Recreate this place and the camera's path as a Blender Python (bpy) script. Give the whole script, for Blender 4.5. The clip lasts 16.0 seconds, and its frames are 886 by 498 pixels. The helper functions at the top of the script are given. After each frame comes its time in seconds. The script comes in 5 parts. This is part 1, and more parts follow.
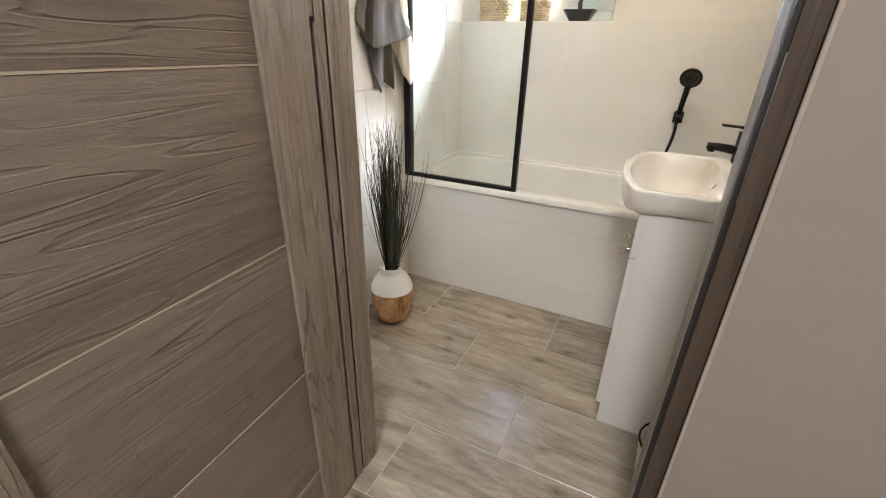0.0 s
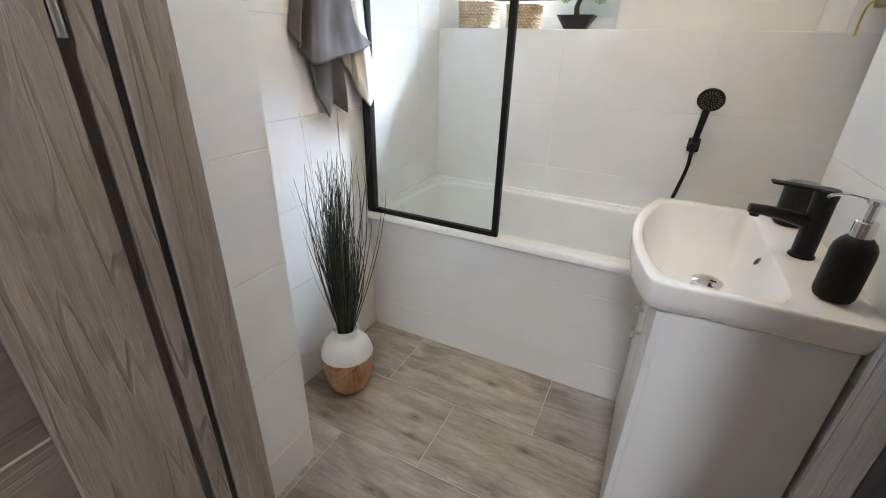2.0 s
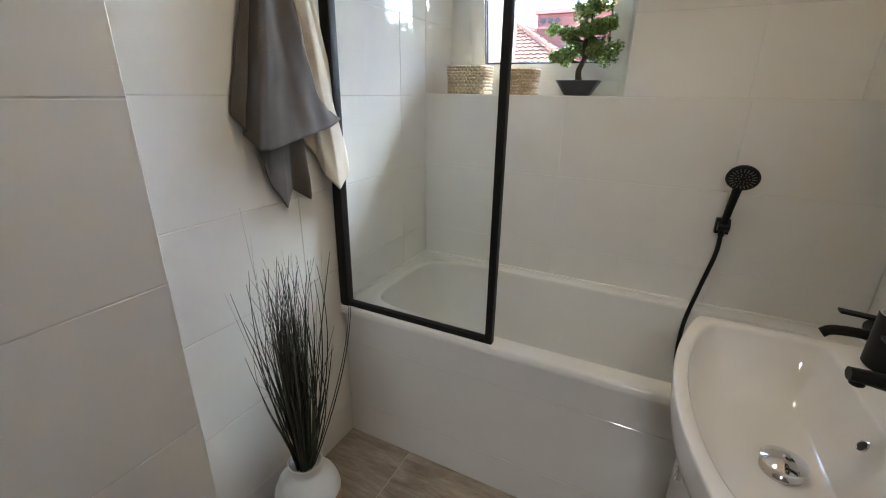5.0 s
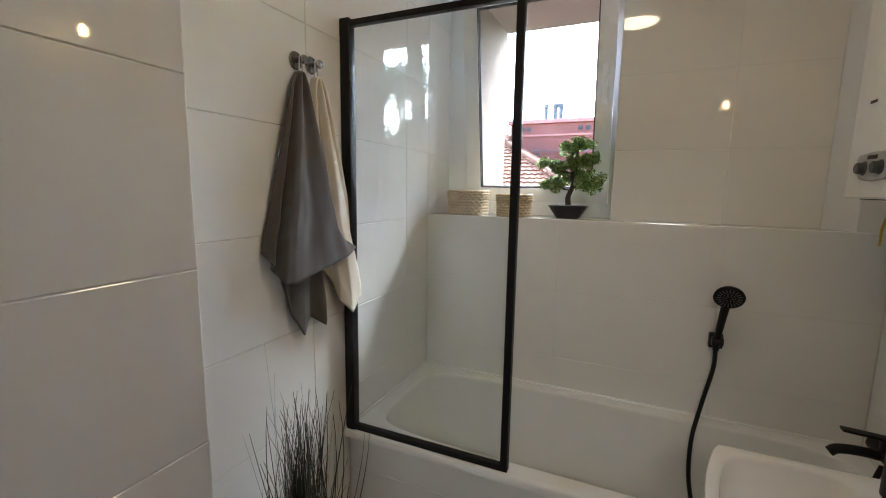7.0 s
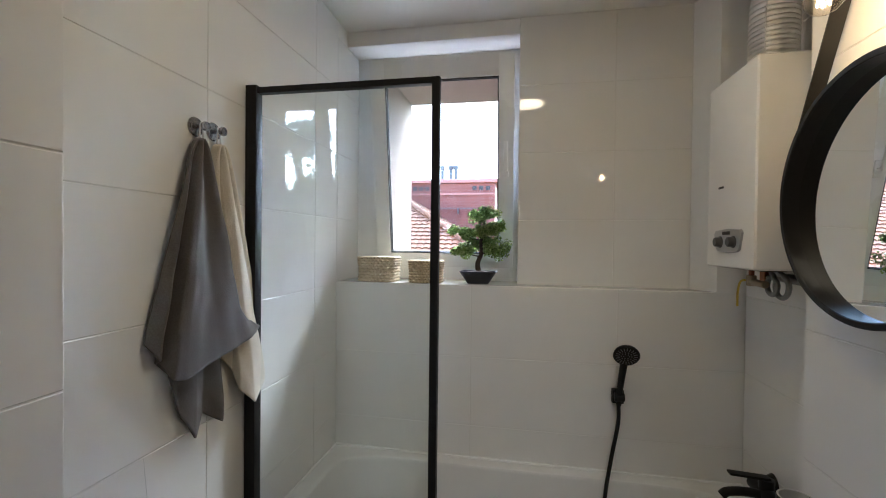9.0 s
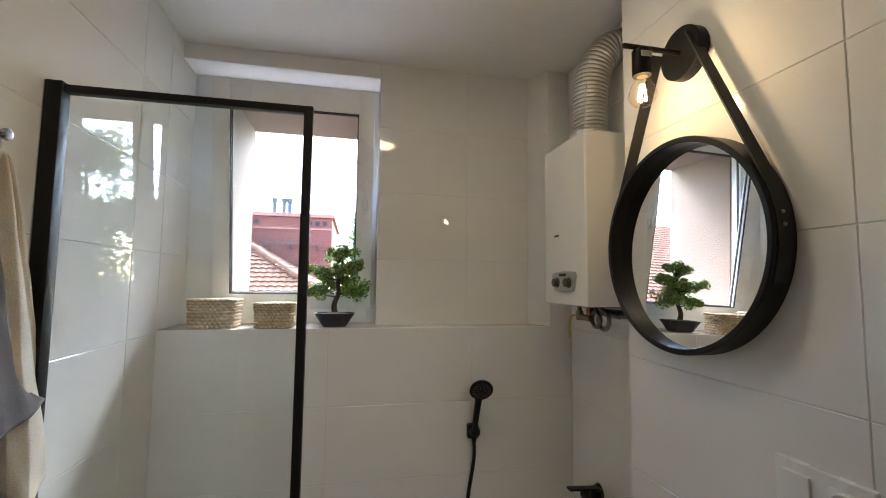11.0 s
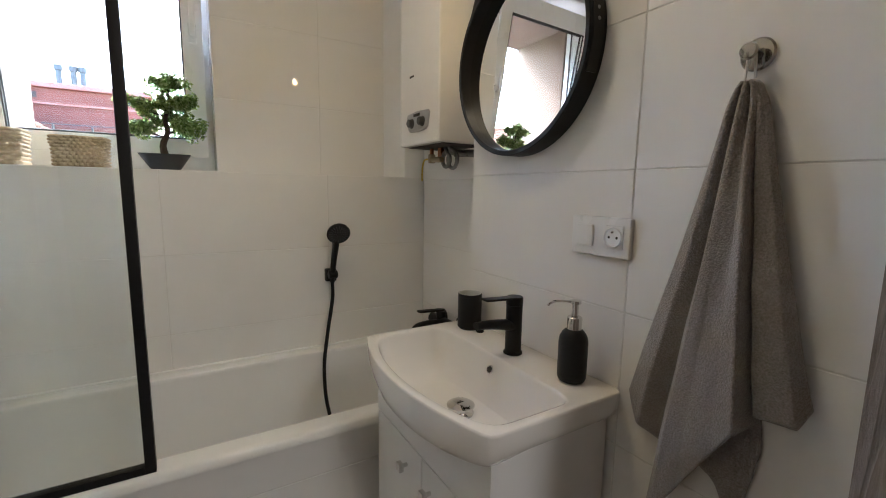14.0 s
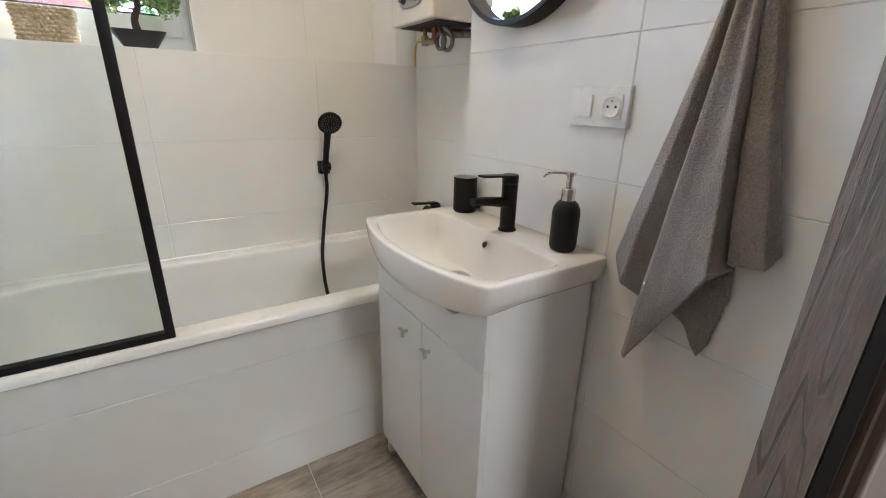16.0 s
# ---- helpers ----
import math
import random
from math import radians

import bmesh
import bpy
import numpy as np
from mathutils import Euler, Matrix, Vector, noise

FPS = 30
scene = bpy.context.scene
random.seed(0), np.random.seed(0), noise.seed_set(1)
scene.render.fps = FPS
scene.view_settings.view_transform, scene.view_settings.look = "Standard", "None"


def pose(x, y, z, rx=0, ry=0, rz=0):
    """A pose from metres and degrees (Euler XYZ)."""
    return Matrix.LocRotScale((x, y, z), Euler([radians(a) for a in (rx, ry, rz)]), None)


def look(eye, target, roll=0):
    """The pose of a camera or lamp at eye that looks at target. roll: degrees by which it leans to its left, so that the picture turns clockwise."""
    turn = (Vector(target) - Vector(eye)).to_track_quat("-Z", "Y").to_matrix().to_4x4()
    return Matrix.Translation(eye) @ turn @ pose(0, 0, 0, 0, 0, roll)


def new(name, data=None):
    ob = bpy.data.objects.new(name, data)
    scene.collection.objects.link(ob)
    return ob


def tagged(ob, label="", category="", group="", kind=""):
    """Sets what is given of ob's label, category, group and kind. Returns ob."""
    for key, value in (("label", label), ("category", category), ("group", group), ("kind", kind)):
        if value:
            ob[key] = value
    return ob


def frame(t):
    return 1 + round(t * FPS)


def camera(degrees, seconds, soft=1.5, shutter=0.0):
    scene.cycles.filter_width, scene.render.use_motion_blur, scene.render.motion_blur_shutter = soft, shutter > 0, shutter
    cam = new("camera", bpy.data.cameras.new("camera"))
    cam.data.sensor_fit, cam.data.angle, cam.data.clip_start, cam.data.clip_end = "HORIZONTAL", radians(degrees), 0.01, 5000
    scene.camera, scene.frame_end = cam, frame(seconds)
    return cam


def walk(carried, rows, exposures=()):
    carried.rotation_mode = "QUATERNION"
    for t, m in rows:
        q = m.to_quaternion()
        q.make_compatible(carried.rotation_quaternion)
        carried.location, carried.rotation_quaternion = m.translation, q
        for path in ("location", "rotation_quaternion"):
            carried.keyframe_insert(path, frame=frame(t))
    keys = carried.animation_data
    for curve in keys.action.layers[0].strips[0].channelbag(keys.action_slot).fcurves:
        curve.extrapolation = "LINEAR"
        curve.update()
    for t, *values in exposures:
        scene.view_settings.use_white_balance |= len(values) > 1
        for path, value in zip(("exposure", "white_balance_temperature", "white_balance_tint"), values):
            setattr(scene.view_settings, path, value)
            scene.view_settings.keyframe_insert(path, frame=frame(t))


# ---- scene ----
cam = camera(92.4, 16.0, 1.0)
PATH = [
    (0, (-0.012, -0.019, 1.187), (-0.803, 1.603, 0.326), 1.4),
    (0.5, (-0.047, 0.073, 1.193), (-0.832, 1.7, 0.335), 1.6),
    (1, (-0.063, 0.196, 1.208), (-0.849, 1.821, 0.347), 1.6),
    (1.5, (-0.069, 0.305, 1.227), (-0.855, 1.93, 0.366), 1.6),
    (2, (-0.086, 0.401, 1.232), (-0.871, 2.028, 0.374), 1.7),
    (2.5, (-0.136, 0.51, 1.247), (-0.906, 2.143, 0.387), 1.9),
    (3, (-0.159, 0.604, 1.253), (-0.928, 2.238, 0.394), 2.0),
    (5.5, (-0.192, 0.729, 1.35), (-1.045, 2.43, 0.735), 1.0),
    (6, (-0.217, 0.703, 1.387), (-1.08, 2.429, 0.859), 1.3),
    (6.5, (-0.238, 0.675, 1.419), (-1.096, 2.437, 1.017), 1.1),
    (7, (-0.257, 0.657, 1.436), (-1.056, 2.468, 1.152), 0.9),
    (7.5, (-0.267, 0.653, 1.453), (-0.973, 2.513, 1.244), 0.9),
    (8, (-0.283, 0.648, 1.466), (-0.868, 2.555, 1.321), 0.7),
    (10.5, (-0.405, 0.721, 1.51), (-0.272, 2.713, 1.63), 0.8),
    (11, (-0.432, 0.712, 1.501), (-0.025, 2.664, 1.657), 0.6),
    (11.5, (-0.435, 0.723, 1.45), (0.249, 2.593, 1.629), 0.6),
    (12, (-0.434, 0.729, 1.401), (0.391, 2.542, 1.584), 0.7),
    (12.5, (-0.437, 0.726, 1.353), (0.46, 2.508, 1.492), 0.9),
    (13, (-0.446, 0.712, 1.328), (0.507, 2.47, 1.342), 0.8),
    (13.5, (-0.441, 0.693, 1.281), (0.556, 2.422, 1.148), 0.7),
    (14, (-0.449, 0.675, 1.258), (0.575, 2.372, 0.986), 0.9),
    (14.5, (-0.456, 0.664, 1.238), (0.583, 2.335, 0.879), 1.0),
    (15, (-0.469, 0.653, 1.209), (0.572, 2.292, 0.728), 1.1),
    (15.5, (-0.483, 0.654, 1.192), (0.552, 2.263, 0.611), 1.2),
    (16, (-0.489, 0.648, 1.174), (0.535, 2.234, 0.513), 1.2),
]
# exposure in stops, kelvin and tint over the walk
EXPOSURES = [(0.0, 5.88, 5790, 10), (1.0, 5.86, 5720, 10), (2.0, 5.71, 5180, 10), (3.0, 5.45, 5150, 10), (5.3, 4.69, 5580, 10), (7.0, 4.4, 5730, 10),
             (8.0, 4.41, 5310, 10), (11.0, 4.38, 5690, 10), (12.5, 4.37, 5800, 10), (13.5, 4.63, 5700, 10), (14.5, 5.05, 5590, 10), (16.0, 5.62, 5380, 10)]
walk(cam, [(t, look(eye, target, roll)) for t, eye, target, roll in PATH], EXPOSURES)

# ---- light ----
world = bpy.data.worlds.new("sky")
scene.world = world
world.use_nodes = True
_wn = world.node_tree
_sky = _wn.nodes.new("ShaderNodeTexSky")
_sky.sky_type, _sky.sun_disc = "NISHITA", False
_sky.sun_elevation, _sky.sun_rotation = radians(43.8), radians(19.8)
_sky.dust_density, _sky.air_density = 1.5, 1.2
_bg = next(n for n in _wn.nodes if n.type == "BACKGROUND")
_bg.inputs["Strength"].default_value = 0.15
_wn.links.new(_sky.outputs["Color"], _bg.inputs["Color"])

_sd = bpy.data.lights.new("sun", "SUN")
_sd.energy, _sd.angle, _sd.color = 0.5, radians(18), (1.0, 0.985, 0.96)
_sun = new("sun", _sd)
# a veiled sun stands to the north-east, so that its soft light slants in at the window
_sun.matrix_world = look((3.6, 10, 10.2), (0, 0, 0))

def lamp(name, kind, m, energy, colour, size=0.1):
    d = bpy.data.lights.new(name, kind)
    d.energy, d.color = energy, colour
    if kind == "AREA":
        d.shape, d.size = "DISK", size
    else:
        d.shadow_soft_size = size
    ob = new(name, d)
    ob.matrix_world = m
    return ob

WARM = (1.0, 0.64, 0.30)

# ---- materials ----
def mat(name):
    m = bpy.data.materials.new(name)
    m.use_nodes = True
    nt = m.node_tree
    return m, nt, nt.nodes["Principled BSDF"]

def node(nt, kind, **vals):
    n = nt.nodes.new("ShaderNode" + kind)
    for k, v in vals.items():
        n.inputs[k].default_value = v
    return n

def coords(nt, scale=(1, 1, 1), shuffle=True, kind="Object"):
    """Object coordinates, shifted by the object's own random number."""
    tc = node(nt, "TexCoord")
    mp = node(nt, "Mapping")
    mp.inputs["Scale"].default_value = scale
    nt.links.new(tc.outputs[kind], mp.inputs["Vector"])
    if shuffle:
        oi = node(nt, "ObjectInfo")
        mul = node(nt, "VectorMath")
        mul.operation = "MULTIPLY"
        mul.inputs[1].default_value = (37.0, 53.0, 71.0)
        nt.links.new(oi.outputs["Random"], mul.inputs[0])
        nt.links.new(mul.outputs[0], mp.inputs["Location"])
    return mp.outputs["Vector"]

def noise_tex(nt, vec, scale, detail=4.0, rough=0.55, distort=0.0):
    n = node(nt, "TexNoise", Scale=scale, Detail=detail, Roughness=rough, Distortion=distort)
    nt.links.new(vec, n.inputs["Vector"])
    return n.outputs["Fac"]

def ramp(nt, fac, stops):
    r = node(nt, "ValToRGB")
    el = r.color_ramp.elements
    while len(el) < len(stops):
        el.new(0.5)
    for e, (p, c) in zip(el, stops):
        e.position, e.color = p, (*c, 1) if len(c) == 3 else c
    nt.links.new(fac, r.inputs["Fac"])
    return r.outputs["Color"]

def mix(nt, fac, a, b, how="MIX"):
    n = nt.nodes.new("ShaderNodeMix")
    n.data_type, n.blend_type = "RGBA", how
    for sock, v in ((n.inputs["Factor"], fac), (n.inputs["A"], a), (n.inputs["B"], b)):
        if isinstance(v, (int, float)):
            sock.default_value = v
        elif isinstance(v, tuple):
            sock.default_value = (*v, 1) if len(v) == 3 else v
        else:
            nt.links.new(v, sock)
    return n.outputs["Result"]

def bump(nt, bsdf, height, strength, distance=0.01):
    b = node(nt, "Bump", Strength=strength, Distance=distance)
    nt.links.new(height, b.inputs["Height"])
    nt.links.new(b.outputs["Normal"], bsdf.inputs["Normal"])

def speckled(name, a, b, rough=0.5, metal=0.0, scale=30.0, bumpy=0.0, bscale=80.0, bdist=0.002, coat=0.0, stretch=(1, 1, 1), rvar=0.08, spec=0.5):
    """A surface that wanders between two colours at two scales, with fine relief and uneven gloss."""
    m, nt, p = mat(name)
    v = coords(nt, stretch)
    big, fine = noise_tex(nt, v, scale * 0.12), noise_tex(nt, v, scale, 6.0, 0.65)
    f = mix(nt, 0.5, big, fine)
    nt.links.new(ramp(nt, f, [(0.3, a), (0.7, b)]), p.inputs["Base Color"])
    nt.links.new(ramp(nt, big, [(0.3, (max(rough - rvar, 0.02),) * 3), (0.7, (min(rough + rvar, 1),) * 3)]), p.inputs["Roughness"])
    p.inputs["Metallic"].default_value = metal
    p.inputs["Coat Weight"].default_value = coat
    p.inputs["Specular IOR Level"].default_value = spec
    if bumpy:
        bump(nt, p, noise_tex(nt, v, bscale, 5.0), bumpy, bdist)
    return m

def wood(name, dark, mid, light, stretch, scale=6.0, rough=0.45, knots=True, grain=0.35, bdist=0.002, gloss_var=0.1, rings=70.0, ring_depth=0.8, fine_part=0.5, arch=0.0):
    """Wood grain that runs along the axis with the small stretch factor."""
    m, nt, p = mat(name)
    v = coords(nt, stretch)
    warp = noise_tex(nt, v, scale * 0.45, 1.5, 0.4, 0.35)
    k = node(nt, "Math")
    k.operation = "MULTIPLY"
    k.inputs[1].default_value = rings
    nt.links.new(warp, k.inputs[0])
    if arch:
        # rings that open into long arches along the grain
        sep = node(nt, "SeparateXYZ")
        nt.links.new(v, sep.inputs[0])
        add = node(nt, "Math")
        add.operation = "MULTIPLY_ADD"
        add.inputs[1].default_value = arch
        nt.links.new(sep.outputs[stretch.index(min(stretch))], add.inputs[0])
        nt.links.new(warp, add.inputs[2])
        nt.links.new(add.outputs[0], k.inputs[0])
    sn = node(nt, "Math")
    sn.operation = "SINE"
    nt.links.new(k.outputs[0], sn.inputs[0])
    half = node(nt, "Math")
    half.operation = "MULTIPLY_ADD"
    half.inputs[1].default_value, half.inputs[2].default_value = 0.5, 0.5
    nt.links.new(sn.outputs[0], half.inputs[0])
    ring = ramp(nt, half.outputs[0], [(0.0, (0.42,) * 3), (0.06, (0.60,) * 3), (0.16, (1.10,) * 3), (0.30, (1.0,) * 3), (1.0, (0.93,) * 3)])
    fine = noise_tex(nt, v, scale * 9, 8.0, 0.7, 0.4)
    streak = noise_tex(nt, v, scale * 1.6, 5.0, 0.65)
    mask = ramp(nt, noise_tex(nt, v, scale * 0.3, 2.0), [(0.40, (0.15,) * 3), (0.62, (1.0,) * 3)])
    f = mix(nt, fine_part, streak, fine)
    col = ramp(nt, f, [(0.34, dark), (0.50, mid), (0.64, light)])
    col = mix(nt, mix(nt, 1.0, mask, (ring_depth,) * 3, "MULTIPLY"), col, mix(nt, 1.0, col, ring, "MULTIPLY"))
    f2 = mix(nt, mix(nt, 1.0, mask, (0.7,) * 3, "MULTIPLY"), f, ring)
    stain = ramp(nt, noise_tex(nt, v, scale * 0.55, 3.0, 0.6), [(0.32, (0.80, 0.78, 0.76)), (0.62, (1.06, 1.05, 1.03))])
    col = mix(nt, 1.0, col, stain, "MULTIPLY")
    oi = node(nt, "ObjectInfo")
    tone = ramp(nt, oi.outputs["Random"], [(0.0, (0.86, 0.86, 0.87)), (1.0, (1.1, 1.08, 1.04))])
    col = mix(nt, 1.0, col, tone, "MULTIPLY")
    if knots:
        vk = coords(nt, (0.7, 1.5, 1.0))
        vo = node(nt, "TexVoronoi", Scale=3.4)
        vo.voronoi_dimensions = "2D"
        nt.links.new(vk, vo.inputs["Vector"])
        wob = node(nt, "Math")
        wob.operation = "MULTIPLY_ADD"
        wob.inputs[1].default_value = 0.16
        nt.links.new(noise_tex(nt, v, scale * 3.0, 4.0, 0.6), wob.inputs[0])
        nt.links.new(vo.outputs["Distance"], wob.inputs[2])
        k = ramp(nt, wob.outputs[0], [(0.085, (0.30, 0.27, 0.24)), (0.11, (0.60, 0.56, 0.52)), (0.19, (1, 1, 1))])
        col = mix(nt, 0.8, col, k, "MULTIPLY")
    nt.links.new(col, p.inputs["Base Color"])
    nt.links.new(ramp(nt, warp, [(0.3, (rough - gloss_var,) * 3), (0.7, (rough + gloss_var,) * 3)]), p.inputs["Roughness"])
    bump(nt, p, f2, grain, bdist)
    return m

def glassy(name, tint, rough=0.0, alpha_mix=0.93):
    """A thin clear pane: mostly straight through, with the reflections of its faces."""
    m, nt, p = mat(name)
    out = next(n for n in nt.nodes if n.type == "OUTPUT_MATERIAL")
    tr = node(nt, "BsdfTransparent")
    tr.inputs["Color"].default_value = (*tint, 1)
    gl = node(nt, "BsdfGlossy")
    gl.inputs["Roughness"].default_value = rough
    lw = node(nt, "LayerWeight", Blend=0.5)
    pw = node(nt, "Math")
    pw.operation = "POWER"
    pw.inputs[1].default_value = 5.0
    nt.links.new(lw.outputs["Facing"], pw.inputs[0])
    ma = node(nt, "Math")
    ma.operation = "MULTIPLY_ADD"
    ma.inputs[1].default_value, ma.inputs[2].default_value = 0.9, 0.035
    nt.links.new(pw.outputs[0], ma.inputs[0])
    ms = node(nt, "MixShader")
    nt.links.new(ma.outputs[0], ms.inputs["Fac"])
    nt.links.new(tr.outputs[0], ms.inputs[1])
    nt.links.new(gl.outputs[0], ms.inputs[2])
    nt.links.new(ms.outputs[0], out.inputs["Surface"])
    return m

def glow(name, colour, strength):
    m, nt, p = mat(name)
    p.inputs["Base Color"].default_value = (*colour, 1)
    p.inputs["Emission Color"].default_value = (*colour, 1)
    p.inputs["Emission Strength"].default_value = strength
    return m

def glazed(name, a, b, rough=0.12, wave=0.12):
    """Glazed ceramic: nearly even colour, glossy, with a slow waviness in its face."""
    m, nt, p = mat(name)
    v = coords(nt)
    big, fine = noise_tex(nt, v, 2.2, 2.0), noise_tex(nt, v, 160.0, 3.0)
    nt.links.new(ramp(nt, big, [(0.3, a), (0.7, b)]), p.inputs["Base Color"])
    smear = noise_tex(nt, v, 9.0, 6.0, 0.7)
    nt.links.new(ramp(nt, smear, [(0.35, (rough,) * 3), (0.75, (rough + 0.035,) * 3)]), p.inputs["Roughness"])
    p.inputs["IOR"].default_value = 1.6
    h = mix(nt, 0.04, noise_tex(nt, v, 7.0, 2.0), fine)
    bump(nt, p, h, wave, 0.004)
    return m

M_TILE = glazed("wall tile glaze", (0.80, 0.79, 0.765), (0.83, 0.82, 0.795), 0.008, 0.05)
M_GROUT = speckled("white grout", (0.68, 0.665, 0.635), (0.75, 0.735, 0.70), 0.8, scale=60, bumpy=0.2)
M_FGROUT = speckled("floor grout", (0.50, 0.455, 0.39), (0.58, 0.53, 0.46), 0.85, scale=60, bumpy=0.3)
M_FLOOR = wood("wood-look floor tile", (0.215, 0.190, 0.160), (0.365, 0.326, 0.280), (0.49, 0.444, 0.388), (1.0, 5.0, 5.0), 2.4, 0.24, True, 0.05, 0.001, 0.07, 22.0, 0.45, 0.35)
M_PAINT = speckled("white wall paint", (0.78, 0.77, 0.75), (0.83, 0.82, 0.80), 0.7, scale=25, bumpy=0.15)
M_HALL = speckled("beige hall paint", (0.325, 0.285, 0.25), (0.36, 0.316, 0.277), 0.75, scale=25, bumpy=0.25, bscale=140)
M_BOARD = wood("grey oak boards", (0.190, 0.160, 0.136), (0.232, 0.196, 0.168), (0.256, 0.218, 0.188), (14.0, 1.0, 14.0), 4.6, 0.48, False, 0.7, 0.003, 0.06, 34.0, 0.32, 0.5, 0.5)
M_STILE = wood("grey oak stile", (0.200, 0.170, 0.146), (0.285, 0.245, 0.212), (0.345, 0.298, 0.260), (14.0, 14.0, 1.0), 4.8, 0.48, False, 1.0, 0.004, 0.06, 30.0, 0.65, 0.5, 1.0)
# the stile's oak again, with the east rebate's shade put into its colour
M_SHADE_OAK = wood("oak darkened for shade", (0.060, 0.044, 0.034), (0.085, 0.064, 0.050), (0.105, 0.080, 0.063), (14.0, 14.0, 1.0), 4.8, 0.5, False, 0.6, 0.002, 0.06, 30.0, 0.3, 0.5, 0.5)
M_INLAY = speckled("pale door inlay", (0.46, 0.385, 0.30), (0.54, 0.455, 0.36), 0.5)
M_DARK = speckled("black rubber seal", (0.012, 0.011, 0.010), (0.025, 0.022, 0.02), 0.6)
M_BLACK = speckled("matt black metal", (0.005, 0.005, 0.0055), (0.010, 0.010, 0.010), 0.45, 0.0, scale=90, bumpy=0.05, spec=0.28)
M_ACRYL = glazed("white bath acrylic", (0.82, 0.82, 0.805), (0.85, 0.845, 0.83), 0.14, 0.03)
M_CERAM = glazed("white sanitary ceramic", (0.82, 0.80, 0.765), (0.85, 0.83, 0.795), 0.035, 0.015)
M_LACQ = speckled("white lacquered board", (0.78, 0.775, 0.765), (0.80, 0.795, 0.785), 0.22, scale=8, rvar=0.03)
M_PVC = speckled("white window pvc", (0.78, 0.79, 0.79), (0.83, 0.84, 0.84), 0.3, scale=20)
M_STUCCO = speckled("peach stucco", (0.225, 0.160, 0.122), (0.275, 0.200, 0.156), 0.9, scale=120, bumpy=0.8, bscale=220, bdist=0.004)
M_GLASS = glassy("clear glass", (0.985, 0.995, 0.99))
M_SCREEN = glassy("shower glass", (0.965, 0.985, 0.978), 0.0)
M_MIRROR, _nt, _p = mat("silvered mirror")
_p.inputs["Base Color"].default_value = (0.92, 0.93, 0.93, 1)
_p.inputs["Metallic"].default_value, _p.inputs["Roughness"].default_value = 1.0, 0.0
M_CHROME = speckled("chrome", (0.62, 0.61, 0.60), (0.72, 0.71, 0.70), 0.10, 1.0, rvar=0.04)

# ---- mesh helpers ----
ROOT = {}

def box(x0, x1, y0, y1, z0, z1, bevel=0.0, seg=2, bm=None):
    b = bmesh.new()
    bmesh.ops.create_cube(b, size=1.0)
    for v in b.verts:
        v.co = Vector(((x0 + x1) / 2 + v.co.x * (x1 - x0), (y0 + y1) / 2 + v.co.y * (y1 - y0), (z0 + z1) / 2 + v.co.z * (z1 - z0)))
    if bevel:
        bmesh.ops.bevel(b, geom=list(b.edges), offset=bevel, segments=seg, profile=0.7, affect="EDGES")
    return join(bm, b) if bm else b

def join(bm, other):
    me = bpy.data.meshes.new("scratch")
    other.to_mesh(me)
    other.free()
    bm.from_mesh(me)
    bpy.data.meshes.remove(me)
    return bm

def lathe(profile, seg=32, at=(0, 0, 0), axis=None):
    """Turns a profile of (radius, height) round z, or round the given axis."""
    b = bmesh.new()
    rings = []
    for r, z in profile:
        if r < 1e-5:
            rings.append([b.verts.new((0, 0, z))])
        else:
            rings.append([b.verts.new((r * math.cos(2 * math.pi * i / seg), r * math.sin(2 * math.pi * i / seg), z)) for i in range(seg)])
    for a, c in zip(rings, rings[1:]):
        for i in range(seg):
            j = (i + 1) % seg
            if len(a) == 1 and len(c) == 1:
                continue
            if len(a) == 1:
                b.faces.new((a[0], c[j], c[i]))
            elif len(c) == 1:
                b.faces.new((a[i], a[j], c[0]))
            else:
                b.faces.new((a[i], a[j], c[j], c[i]))
    m = Matrix.Translation(at)
    if axis is not None:
        m = m @ Vector(axis).to_track_quat("Z", "Y").to_matrix().to_4x4()
    b.transform(m)
    bmesh.ops.recalc_face_normals(b, faces=b.faces)
    return b

def rod(p0, p1, r, seg=16, r1=None):
    p0, p1 = Vector(p0), Vector(p1)
    h = (p1 - p0).length
    r1 = r if r1 is None else r1
    e = min(r, r1, h) * 0.15
    return lathe([(0, 0), (r - e, 0), (r, e), (r1, h - e), (r1 - e, h), (0, h)], seg, p0, p1 - p0)

def tube(points, r, seg=10, bm=None, radii=None):
    """A round tube along points."""
    pts = [Vector(p) for p in points]
    b = bmesh.new()
    rings, up = [], Vector((0.31, 0.57, 0.76))
    for i, p in enumerate(pts):
        d = (pts[min(i + 1, len(pts) - 1)] - pts[max(i - 1, 0)]).normalized()
        s = d.cross(up).normalized()
        u = s.cross(d)
        rr = radii[i] if radii else r
        rings.append([b.verts.new(p + rr * (math.cos(2 * math.pi * k / seg) * s + math.sin(2 * math.pi * k / seg) * u)) for k in range(seg)])
    for a, c in zip(rings, rings[1:]):
        for k in range(seg):
            b.faces.new((a[k], a[(k + 1) % seg], c[(k + 1) % seg], c[k]))
    b.faces.new(rings[0][::-1])
    b.faces.new(rings[-1])
    bmesh.ops.recalc_face_normals(b, faces=b.faces)
    return join(bm, b) if bm else b

